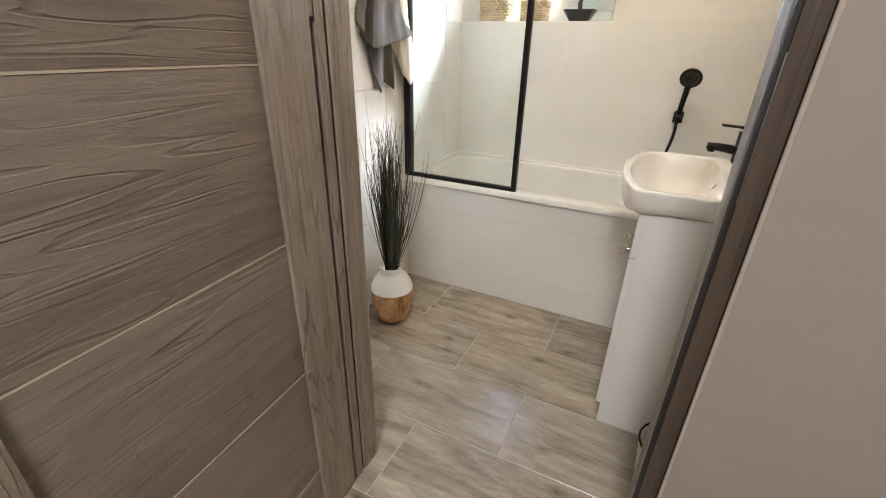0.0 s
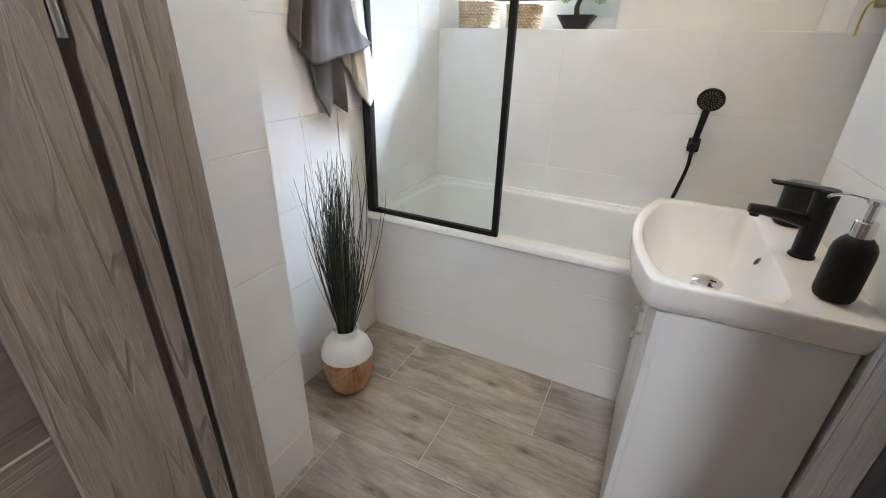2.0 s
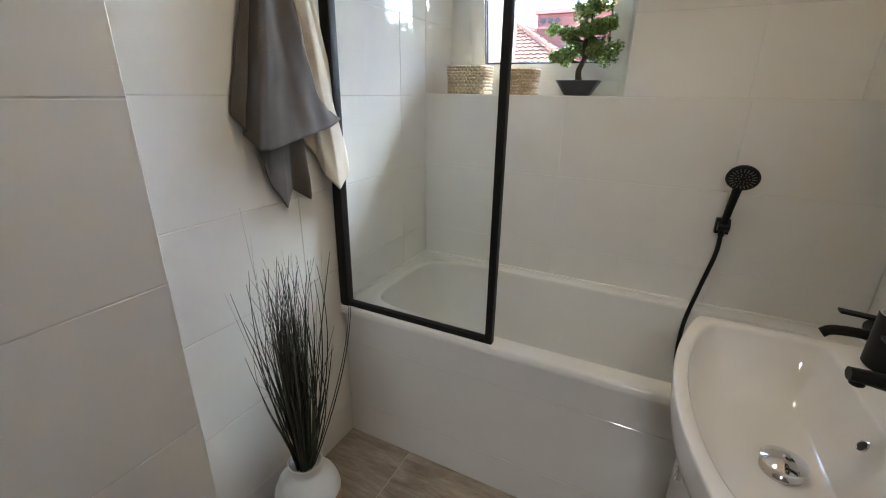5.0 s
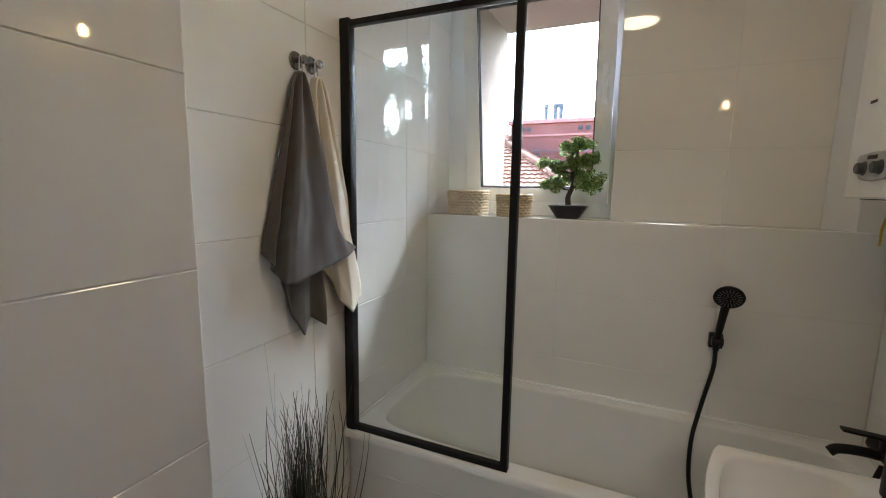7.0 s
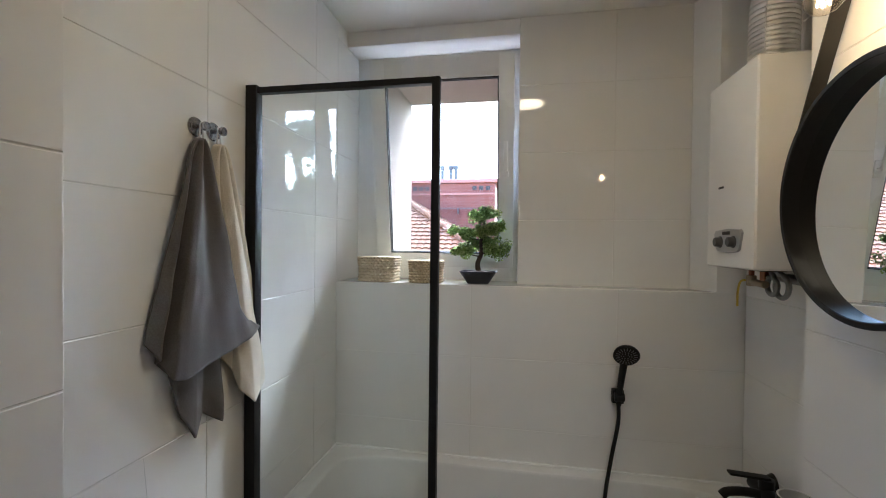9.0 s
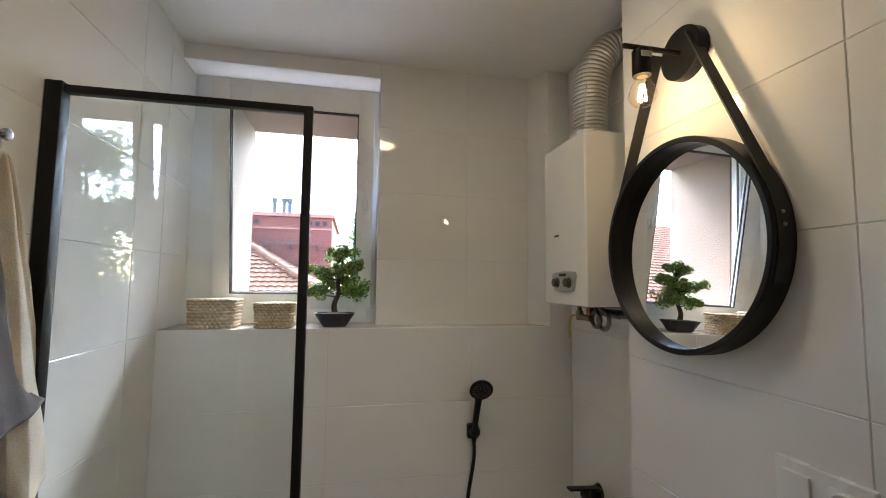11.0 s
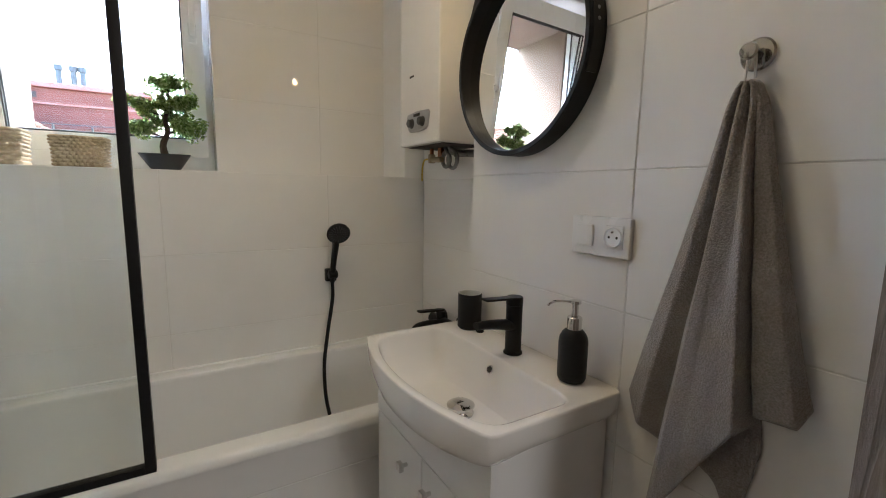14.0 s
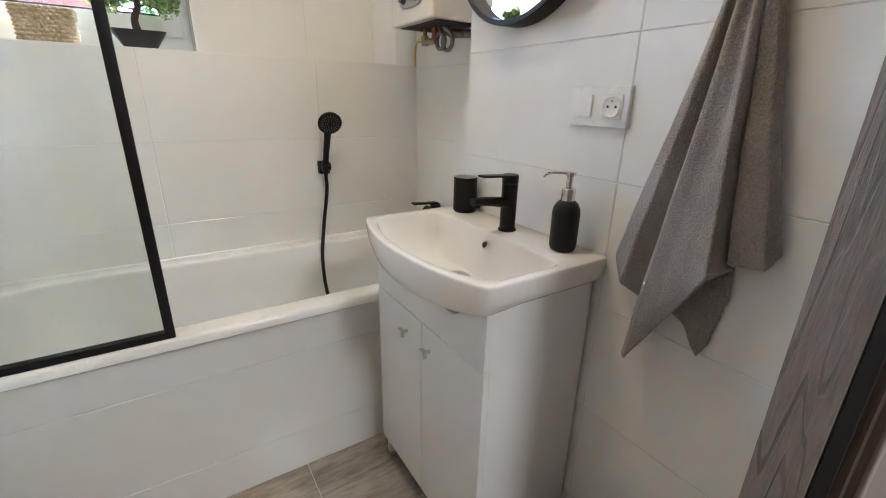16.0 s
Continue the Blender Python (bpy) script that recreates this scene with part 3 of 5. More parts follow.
cup = thing("tumbler", (0.260, 1.690, BZ), "matt black bathroom tumbler, pale inside", "tumbler")
part("wall", lathe([(0, 0.0), (0.030, 0.0), (0.0355, 0.006), (0.0355, 0.105), (0.0335, 0.106), (0.0325, 0.104), (0.0325, 0.012), (0, 0.010)], 36, (0.260, 1.690, BZ)), M_BLACK, cup)
M_PALE = speckled("pale grey liner", (0.50, 0.50, 0.49), (0.58, 0.58, 0.57), 0.5)
part("liner", lathe([(0.0322, 0.014), (0.0322, 0.1055), (0.0345, 0.1068), (0.0310, 0.1068), (0.0310, 0.014), (0, 0.0125)], 36, (0.260, 1.690, BZ)), M_PALE, cup, "pale grey inside")

# ---- water heater ----
M_HEATER = speckled("white enamelled sheet", (0.78, 0.765, 0.735), (0.82, 0.805, 0.775), 0.07, scale=15, rvar=0.02)
M_PANEL = speckled("silver grey plastic", (0.36, 0.36, 0.36), (0.42, 0.42, 0.42), 0.35, 0.3)
M_KNOB = speckled("dark grey plastic", (0.045, 0.045, 0.045), (0.075, 0.075, 0.075), 0.4)
M_COPPER = speckled("aged copper", (0.24, 0.11, 0.065), (0.38, 0.18, 0.11), 0.4, 1.0, scale=60)
M_BRASS = speckled("brass", (0.30, 0.24, 0.16), (0.40, 0.33, 0.23), 0.4, 1.0)
M_YELLOW = speckled("yellow gas lever", (0.62, 0.44, 0.06), (0.72, 0.54, 0.10), 0.4)
M_HOSE = speckled("grey braided hose", (0.17, 0.165, 0.16), (0.30, 0.29, 0.28), 0.4, 0.7, scale=400, bumpy=0.5, bscale=500)
HX, HY0, HY1, HZ0, HZ1 = 0.298, 1.955, 2.255, 1.425, 2.012
heater = thing("water_heater", (0.40, 2.1, HZ0), "white wall-mounted gas water heater with two knobs", "water heater")
part("casing", box(HX, RX - 0.001, HY0, HY1, HZ0, HZ1, 0.012, 3), M_HEATER, heater)
part("burner_tray", box(HX + 0.03, RX - 0.01, HY0 + 0.02, HY1 - 0.02, HZ0 - 0.003, HZ0 + 0.02), M_DARK, heater, "dark open underside")
pan = bmesh.new()
shape = [(2.012, 1.530), (2.022, 1.541), (2.100, 1.546), (2.178, 1.541), (2.188, 1.530), (2.174, 1.481), (2.162, 1.474), (2.100, 1.470), (2.038, 1.474), (2.026, 1.481)]
lo = [pan.verts.new((HX - 0.0005, y, z)) for y, z in shape]
hi = [pan.verts.new((HX - 0.006, 2.10 + (y - 2.10) * 0.97, 1.507 + (z - 1.507) * 0.94)) for y, z in shape]
for i in range(10):
    pan.faces.new((lo[i], lo[(i + 1) % 10], hi[(i + 1) % 10], hi[i]))
pan.faces.new(hi)
bmesh.ops.recalc_face_normals(pan, faces=pan.faces)
panel = part("control_panel", pan, M_PANEL, heater, "silver grey control panel", smooth=20)
for y in (2.143, 2.060):
    part("knob", lathe([(0, 0), (0.019, 0), (0.018, 0.003), (0.0155, 0.004), (0.0145, 0.016), (0.012, 0.018), (0, 0.018)], 28, (HX - 0.005, y, 1.504), (-1, 0, 0)), M_KNOB, panel, "dark round knob")
part("display", box(HX - 0.0075, HX - 0.005, 2.080, 2.128, 1.526, 1.536, 0.001), M_DARK, panel)
part("viewing_slot", box(HX - 0.002, HX + 0.002, 2.140, 2.172, 1.672, 1.679, 0.0015), M_DARK, heater, "small black viewing slot")
part("gas_pipe", tube(spline([(0.40, 2.18, HZ0 + 0.01), (0.40, 2.18, 1.40), (0.40, 2.18, 1.385)], 4), 0.008, 12), M_COPPER, heater, "copper gas pipe")
part("valve", join(rod((0.40, 2.18, 1.400), (0.40, 2.18, 1.366), 0.014), rod((0.40, 2.185, 1.380), (0.40, 2.10, 1.376), 0.011)), M_BRASS, heater, "brass gas valve")
lev = tube(spline([(0.40, 2.195, 1.382), (0.385, 2.212, 1.378), (0.380, 2.220, 1.345), (0.380, 2.222, 1.295)], 5), 0.0034, 8)
part("valve_lever", lev, M_YELLOW, heater, "yellow valve lever")
for k, (y, rr) in enumerate(((2.085, 0.026), (2.055, 0.032))):
    loop = [(0.41, y + 0.01, HZ0 - 0.005)] + [(0.41 + 0.01 * k, y - rr * math.sin(a), HZ0 - 0.05 + rr * math.cos(a) * 1.0) for a in [math.radians(q) for q in range(20, 380, 30)]] + [(0.44, 1.99, HZ0 - 0.035)]
    part("hose", tube(spline(loop, 4), 0.0075, 10), M_HOSE, heater, "grey flexible hose")
part("nut", rod((0.41, 2.125, HZ0 - 0.002), (0.41, 2.125, HZ0 - 0.046), 0.014, 6), M_COPPER, heater)
part("wall_pipe", rod((0.43, 2.06, HZ0 - 0.026), (0.506, 1.95, HZ0 - 0.030), 0.014), M_HOSE, heater)
part("rosette", lathe([(0, 0), (0.028, 0), (0.024, 0.006), (0, 0.008)], 28, (RX - 0.0005, 1.945, HZ0 - 0.030), (-1, 0, 0)), M_KNOB, heater)

M_ALU = speckled("ribbed aluminium", (0.58, 0.565, 0.54), (0.70, 0.68, 0.65), 0.36, 1.0, scale=60)
duct = thing("flue_duct", (0.405, 2.095, HZ1), "ribbed aluminium flue duct bending into the wall", "duct")
path = spline([(0.405, 2.095, HZ1 - 0.002), (0.405, 2.095, HZ1 + 0.10), (0.407, 2.092, HZ1 + 0.19), (0.425, 2.085, HZ1 + 0.285), (0.470, 2.075, HZ1 + 0.350), (0.530, 2.06, HZ1 + 0.372), (0.56, 2.05, HZ1 + 0.375)], 64)
acc, radii = 0.0, []
for i, p in enumerate(path):
    acc += (p - path[i - 1]).length if i else 0
    radii.append(0.0590 + 0.0048 * abs(math.sin(acc * math.pi / 0.0145)) ** 0.7)
part("tube", tube(path, 0.06, 36, radii=radii), M_ALU, duct, smooth=60)
part("seam_wire", tube([p + Vector((-0.045, -0.046, 0)) for p in path[:150:6]], 0.0018, 6), M_ALU, duct)
pipe = thing("copper_pipe", (0.455, 2.245, HZ1), "upright copper pipe above the water heater", "pipe")
part("pipe", tube([(0.440, 2.232, HZ1 - 0.02), (0.440, 2.232, 2.32)], 0.0105, 14), M_COPPER, pipe)
part("end_cap", rod((0.440, 2.232, 2.315), (0.440, 2.232, 2.345), 0.0135), M_COPPER, pipe)

# ---- shower set and bath mixer ----
shower = thing("hand_shower", (0.058, NY, 0.90), "matt black hand shower in a wall bracket", "hand shower")
part("bracket", join(box(0.036, 0.080, NY - 0.030, NY, 0.872, 0.925, 0.006), rod((0.040, NY - 0.048, 0.905), (0.076, NY - 0.048, 0.905), 0.018)), M_BLACK, shower)
hd = Vector((0.070, NY - 0.092, 1.085))
part("handle", tube(spline([(0.056, NY - 0.046, 0.872), (0.058, NY - 0.056, 0.94), (0.064, NY - 0.072, 1.02), (0.069, NY - 0.082, 1.075)], 6), 0.013, 16, radii=[0.010 + 0.005 * i / 18 for i in range(19)]), M_BLACK, shower)
face = Vector((-0.10, -0.88, -0.45))
part("head", lathe([(0, -0.012), (0.030, -0.010), (0.045, 0.004), (0.047, 0.012), (0.042, 0.016), (0, 0.016)], 40, hd, face), M_BLACK, shower)
M_NOZ = speckled("grey nozzle rubber", (0.09, 0.09, 0.09), (0.14, 0.14, 0.14), 0.6)
nz = bmesh.new()
q = face.to_track_quat("Z", "Y")
for i in range(20):                       # a ring of narrow radial slots
    a = 2 * math.pi * i / 20
    p0, p1 = (hd + q @ Vector((rr * math.cos(a), rr * math.sin(a), 0.0165)) for rr in (0.025, 0.038))
    nz = join(nz, rod(p0, p1, 0.0016, 6))
for rr, n in ((0.010, 6), (0.018, 10)):
    for i in range(n):
        a = 2 * math.pi * i / n
        p = hd + q @ Vector((rr * math.cos(a), rr * math.sin(a), 0.0158))
        nz = join(nz, rod(p, p + face.normalized() * 0.0022, 0.0022, 6))
part("nozzles", nz, M_NOZ, shower)
part("hose", tube(spline([(0.056, NY - 0.046, 0.875), (0.054, NY - 0.05, 0.80), (0.028, NY - 0.06, 0.66), (0.004, NY - 0.085, 0.52), (0.010, NY - 0.10, 0.36), (0.05, NY - 0.11, 0.24), (0.16, NY - 0.14, 0.185), (0.30, NY - 0.18, 0.24), (0.42, NY - 0.21, 0.45), (0.455, 2.20, 0.66)], 10), 0.0075, 12), M_BLACK, shower, "black shower hose")

bm_tap = thing("bath_mixer", (RX, 2.18, 0.70), "matt black wall-mounted bath mixer", "bath mixer")
part("body", rod((0.455, 2.105, 0.705), (0.455, 2.255, 0.705), 0.023, 24), M_BLACK, bm_tap)
for y in (2.11, 2.25):
    part("wall_flange", lathe([(0, 0), (0.032, 0), (0.026, 0.012), (0.016, 0.016), (0.016, 0.05), (0, 0.05)], 28, (RX - 0.0005, y, 0.705), (-1, 0, 0)), M_BLACK, bm_tap)
part("spout", tube(spline([(0.455, 2.18, 0.70), (0.40, 2.18, 0.705), (0.345, 2.18, 0.700), (0.325, 2.18, 0.685)], 6), 0.014, 14), M_BLACK, bm_tap)
part("cap", lathe([(0, 0), (0.022, 0), (0.022, 0.03), (0, 0.034)], 28, (0.455, 2.18, 0.722)), M_BLACK, bm_tap)
lv = box(0.345, 0.462, 2.166, 2.194, 0.752, 0.760, 0.003)
for v in lv.verts:
    v.co.z += 0.06 * (0.455 - v.co.x)
part("lever", lv, M_BLACK, bm_tap)

# ---- mirror and lamp ----
MC, MZ, MR = 1.535, 1.588, 0.239
mirror = thing("round_mirror", (EX, MC, MZ), "round mirror in a deep black frame, hung from a leather strap", "mirror")
part("frame", lathe([(MR - 0.012, 0.0), (MR, 0.0), (MR, 0.048), (MR - 0.002, 0.050), (MR - 0.011, 0.050), (MR - 0.013, 0.048), (MR - 0.013, 0.012), (MR - 0.012, 0.0)], 96, (EX - 0.001, MC, MZ), (-1, 0, 0)), M_BLACK, mirror)
part("glass", lathe([(0, 0.0), (MR - 0.0125, 0.0), (MR - 0.0125, 0.014), (0, 0.014)], 96, (EX - 0.008, MC, MZ), (-1, 0.02, 0.025)), M_MIRROR, mirror, "silvered glass", smooth=20)
M_STRAP = speckled("black leather", (0.008, 0.0075, 0.007), (0.014, 0.013, 0.012), 0.55, scale=120, bumpy=0.3, bscale=300)
LZ = 2.030
sb = bmesh.new()
for s in (-1, 1):
    a = math.asin(MR / (LZ - MZ)) if MR < LZ - MZ else 1.0
    # the strap lies on the frame's outer face and runs on to the lamp plate
    pts = [(MC + s * 0.052, LZ + 0.03)]
    for deg in (24, 10, -4, -20):
        q = math.radians(deg)
        pts.append((MC + s * (MR + 0.002) * math.cos(q), MZ + (MR + 0.002) * math.sin(q)))
    rows = []
    for i, (y, z) in enumerate(pts):
        d = Vector((pts[min(i + 1, 4)][0] - pts[max(i - 1, 0)][0], pts[min(i + 1, 4)][1] - pts[max(i - 1, 0)][1])).normalized()
        nrm = Vector((-d.y, d.x)) * s * 0.0016
        rows.append([sb.verts.new(c) for c in ((EX - 0.042, y - nrm.x, z - nrm.y), (EX - 0.012, y - nrm.x, z - nrm.y), (EX - 0.012, y + nrm.x, z + nrm.y), (EX - 0.042, y + nrm.x, z + nrm.y))])
    for r0, r1 in zip(rows, rows[1:]):
        for k in range(4):
            sb.faces.new((r0[k], r0[(k + 1) % 4], r1[(k + 1) % 4], r1[k]))
    sb.faces.new(rows[0]); sb.faces.new(rows[-1][::-1])
bmesh.ops.recalc_face_normals(sb, faces=sb.faces)
part("strap", sb, M_STRAP, mirror, "black leather strap", smooth=25)
for s in (-1, 1):
    for z in (1.628, 1.606):
        part("rivet", lathe([(0, 0.0026), (0.003, 0.002), (0.004, 0), (0, 0)], 12, (EX - 0.028, MC + s * (MR + 0.0028) * math.cos(math.asin((z - MZ) / MR)), z), (0, s, 0.1)), M_STEEL, mirror, "small steel rivet")

wl = thing("wall_lamp", (EX, 1.518, LZ), "black wall lamp with a bare glowing bulb", "wall lamp")
part("plate", lathe([(0, 0), (0.060, 0), (0.060, 0.024), (0.058, 0.026), (0, 0.026)], 48, (EX - 0.0005, 1.518, LZ), (-1, 0, 0)), M_BLACK, wl)
part("arm", rod((EX - 0.022, 1.518, LZ), (0.140, 1.518, LZ), 0.0058, 14), M_BLACK, wl)
sk = part("socket", lathe([(0, 0), (0.0195, 0), (0.0205, 0.002), (0.0205, 0.058), (0.018, 0.060), (0, 0.060)], 30, (0.186, 1.518, LZ - 0.066)), M_BLACK, wl)
part("sticker", box(0.170, 0.195, 1.4955, 1.4985, LZ - 0.030, LZ - 0.018), M_PALE, sk, "small white sticker")
bulb_z = LZ - 0.108
M_BULB = glassy("bulb glass", (1.0, 0.96, 0.88))
M_FIL = glow("glowing filament", (1.0, 0.66, 0.30), 6.0)
bl = part("bulb", lathe([(0.011, 0.045), (0.014, 0.036), (0.024, 0.018), (0.030, 0.0), (0.027, -0.013), (0.018, -0.024), (0.008, -0.029), (0, -0.030)], 36, (0.186, 1.518, bulb_z)), M_BULB, wl, "clear glass filament bulb", smooth=80)
bl.visible_shadow = False
fl = bmesh.new()
for i in range(5):
    a = 2 * math.pi * i / 5
    fl = tube([(0.186 + 0.004 * math.cos(a), 1.518 + 0.004 * math.sin(a), bulb_z + 0.022), (0.186 + 0.009 * math.cos(a), 1.518 + 0.009 * math.sin(a), bulb_z - 0.014)], 0.0016, 6, fl)
ff = part("filament", fl, M_FIL, wl, "glowing filament")
ff.visible_shadow = False
part("bulb_cap", lathe([(0, 0), (0.0115, 0), (0.0125, 0.004), (0.0125, 0.016), (0, 0.016)], 24, (0.186, 1.518, bulb_z + 0.040)), M_BRASS, wl)
lamp("bulb_light", "POINT", pose(0.186, 1.518, bulb_z), 0.014, WARM, 0.018)

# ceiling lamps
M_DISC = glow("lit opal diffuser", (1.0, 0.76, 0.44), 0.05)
cl = thing("ceiling_lamp", (-0.30, 1.58, CZ), "round warm-lit opal ceiling lamp", "ceiling lamp")
part("rim", lathe([(0.118, 0.0), (0.130, 0.0), (0.130, -0.045), (0.124, -0.05), (0.118, -0.05), (0.118, 0.0)], 64, (-0.30, 1.58, CZ - 0.0005)), M_PVC, cl)
part("diffuser", lathe([(0, -0.058), (0.06, -0.055), (0.1175, -0.046), (0.1175, -0.01), (0, -0.01)], 64, (-0.30, 1.58, CZ)), M_DISC, cl, "warm-lit opal diffuser", smooth=60)
lamp("ceiling_light", "AREA", pose(-0.30, 1.58, CZ - 0.065), 0.13, (1.0, 0.78, 0.48), 0.22)

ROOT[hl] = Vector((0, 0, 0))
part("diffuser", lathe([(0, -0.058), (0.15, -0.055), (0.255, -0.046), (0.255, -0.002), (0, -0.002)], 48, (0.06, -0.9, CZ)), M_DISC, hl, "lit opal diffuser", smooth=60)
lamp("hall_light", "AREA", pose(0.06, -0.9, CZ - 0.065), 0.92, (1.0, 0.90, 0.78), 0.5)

# ---- window ----
FY0, FY1 = 2.700, 2.760
window = thing("window_1", (-0.72, 2.73, LEDGE), "white plastic casement window, tilted open at the top", "window", kind="structure")
WX0, WX1, WZ0, WZ1 = WX - 0.004, WR + 0.012, LEDGE - 0.004, LINTEL + 0.004
GX0, GX1, GZ0, GZ1 = -0.952, -0.428, 1.443, 2.240
FXA, FXB, FZA, FZB = -1.006, -0.374, 1.388, 2.326      # clear opening of the fixed frame
part("window_frame", box(WX0, FXA, FY0, FY1, WZ0, WZ1, 0.004), M_PVC, window)
part("window_frame", box(FXB, WX1, FY0, FY1, WZ0, WZ1, 0.004), M_PVC, window)
part("window_frame", box(FXA - 0.004, FXB + 0.004, FY0 + 0.001, FY1, WZ0, FZA, 0.004), M_PVC, window)
part("window_frame", box(FXA - 0.004, FXB + 0.004, FY0 + 0.001, FY1, FZB, WZ1, 0.004), M_PVC, window)
for r in ((FXA, FXA + 0.006, FZA, FZB), (FXB - 0.006, FXB, FZA, FZB), (FXA + 0.006, FXB - 0.006, FZB - 0.006, FZB)):
    part("frame_seal", box(r[0], r[1], FY0 + 0.012, FY0 + 0.020, r[2], r[3]), M_DARK, window, "black rubber seal")
# the sash leans in at the top, hung on its bottom edge
SZ0, SFY = 1.376, 2.690
LEAN = Matrix.Translation((0, SFY, SZ0)) @ Matrix.Rotation(radians(8.7), 4, "X") @ Matrix.Translation((0, -SFY, -SZ0))
def leaning(bm):
    bmesh.ops.transform(bm, matrix=LEAN, verts=bm.verts)
    return bm
SXA, SXB, SZ1 = -1.020, -0.360, 2.338
def sash_bar(x0, x1, z0, z1, cut):
    """A sash member: a flange over the frame and a thicker body inside the opening."""
    bar = box(x0, x1, SFY, SFY + 0.016, z0, z1, 0.004)
    return leaning(box(x0 + cut[0], x1 - cut[1], SFY + 0.014, SFY + 0.052, z0 + cut[2], z1 - cut[3], 0.002, bm=bar))
sash = part("sash", sash_bar(SXA, GX0, SZ0, SZ1, (0.02, 0.006, 0.02, 0.02)), M_PVC, window, "white sash tilted open at the top")
part("sash_stile", sash_bar(GX1, SXB, SZ0, SZ1, (0.006, 0.02, 0.02, 0.02)), M_PVC, sash)
part("sash_rail", sash_bar(GX0 - 0.002, GX1 + 0.002, SZ0 + 0.0005, GZ0, (0, 0, 0.02, 0.006)), M_PVC, sash)
part("sash_rail", sash_bar(GX0 - 0.002, GX1 + 0.002, GZ1, SZ1 - 0.0005, (0, 0, 0.006, 0.02)), M_PVC, sash)
for y in (SFY + 0.004, SFY + 0.030):
    for r in ((GX0 - 0.003, GX0 + 0.005, GZ0 - 0.003, GZ1 + 0.003), (GX1 - 0.005, GX1 + 0.003, GZ0 - 0.003, GZ1 + 0.003), (GX0 + 0.005, GX1 - 0.005, GZ0 - 0.003, GZ0 + 0.005), (GX0 + 0.005, GX1 - 0.005, GZ1 - 0.005, GZ1 + 0.003)):
        part("gasket", leaning(box(r[0], r[1], y, y + 0.006, r[2], r[3])), M_DARK, sash, "black glazing gasket")
gp = part("pane", leaning(box(GX0, GX1, SFY + 0.012, SFY + 0.028, GZ0, GZ1)), M_GLASS, sash, "clear window glass", smooth=0)
gp.visible_shadow = False
hx = (GX1 + SXB) / 2
part("handle_plate", leaning(box(hx - 0.013, hx + 0.013, SFY - 0.010, SFY + 0.001, 1.80, 1.87, 0.005)), M_PVC, sash)
part("handle", leaning(join(rod((hx, SFY - 0.004, 1.835), (hx, SFY - 0.040, 1.835), 0.008), box(hx - 0.009, hx + 0.009, SFY - 0.046, SFY - 0.032, 1.825, 1.955, 0.005))), M_PVC, sash, "white window handle")

# ---- switch and socket ----
plate = thing("switch_plate", (EX, 1.275, 1.167), "white double plate with a rocker switch and a socket", "wall switch")
part("plate", box(EX - 0.011, EX + 0.001, 1.200, 1.348, 1.126, 1.209, 0.004, 3), M_PVC, plate)
part("rocker", box(EX - 0.016, EX - 0.009, 1.288, 1.333, 1.145, 1.191, 0.003), M_PVC, plate, "white rocker switch")
part("socket_insert", box(EX - 0.0135, EX - 0.009, 1.214, 1.260, 1.144, 1.192, 0.002), M_PVC, plate)
part("socket_ring", lathe([(0.021, 0.0), (0.021, 0.0045), (0.0195, 0.0050), (0.0185, 0.0040), (0.0175, 0.0012), (0, 0.0010)], 40, (EX - 0.0134, 1.237, 1.168), (-1, 0, 0)), M_PVC, plate, "recessed socket cup")
for dy, dz in ((0.0095, 0.0), (-0.0095, 0.0)):
    part("contact_hole", lathe([(0, 0.0), (0.0028, 0.0)], 12, (EX - 0.0148, 1.237 + dy, 1.168 + dz), (-1, 0, 0)), M_DARK, plate)
part("earth_pin", rod((EX - 0.013, 1.237, 1.179), (EX - 0.0185, 1.237, 1.179), 0.0024, 10), M_CHROME, plate, "steel earth pin")

# ---- towels ----
def towel_mat(name, a, b, pile=1.0):
    m, nt, p = mat(name)
    v = coords(nt, shuffle=False)
    big, fine = noise_tex(nt, v, 14.0, 5.0), noise_tex(nt, v, 330.0, 2.0, 0.55)
    nt.links.new(ramp(nt, mix(nt, 0.65, big, fine), [(0.36, a), (0.64, b)]), p.inputs["Base Color"])
    p.inputs["Roughness"].default_value = 0.95
    p.inputs["Sheen Weight"].default_value = 0.25
    p.inputs["Sheen Roughness"].default_value = 0.6
    bump(nt, p, mix(nt, 0.75, big, fine), pile, 0.007)
    return m
M_TGREY = towel_mat("taupe grey terry cloth", (0.225, 0.200, 0.182), (0.345, 0.313, 0.292), 0.7)
M_TDARK = towel_mat("dark grey towelling", (0.082, 0.070, 0.064), (0.112, 0.098, 0.091), 0.10)
# hook chrome: the dark room it reflects is put into the base colour
M_DIM_CHROME = speckled("chrome darkened for dim reflections", (0.36, 0.345, 0.33), (0.44, 0.42, 0.40), 0.12, 1.0)
M_TCREAM = towel_mat("cream terry cloth", (0.60, 0.54, 0.44), (0.72, 0.66, 0.55), 0.25)
M_LOOP = speckled("pale towel loop", (0.55, 0.53, 0.50), (0.65, 0.63, 0.60), 0.8)

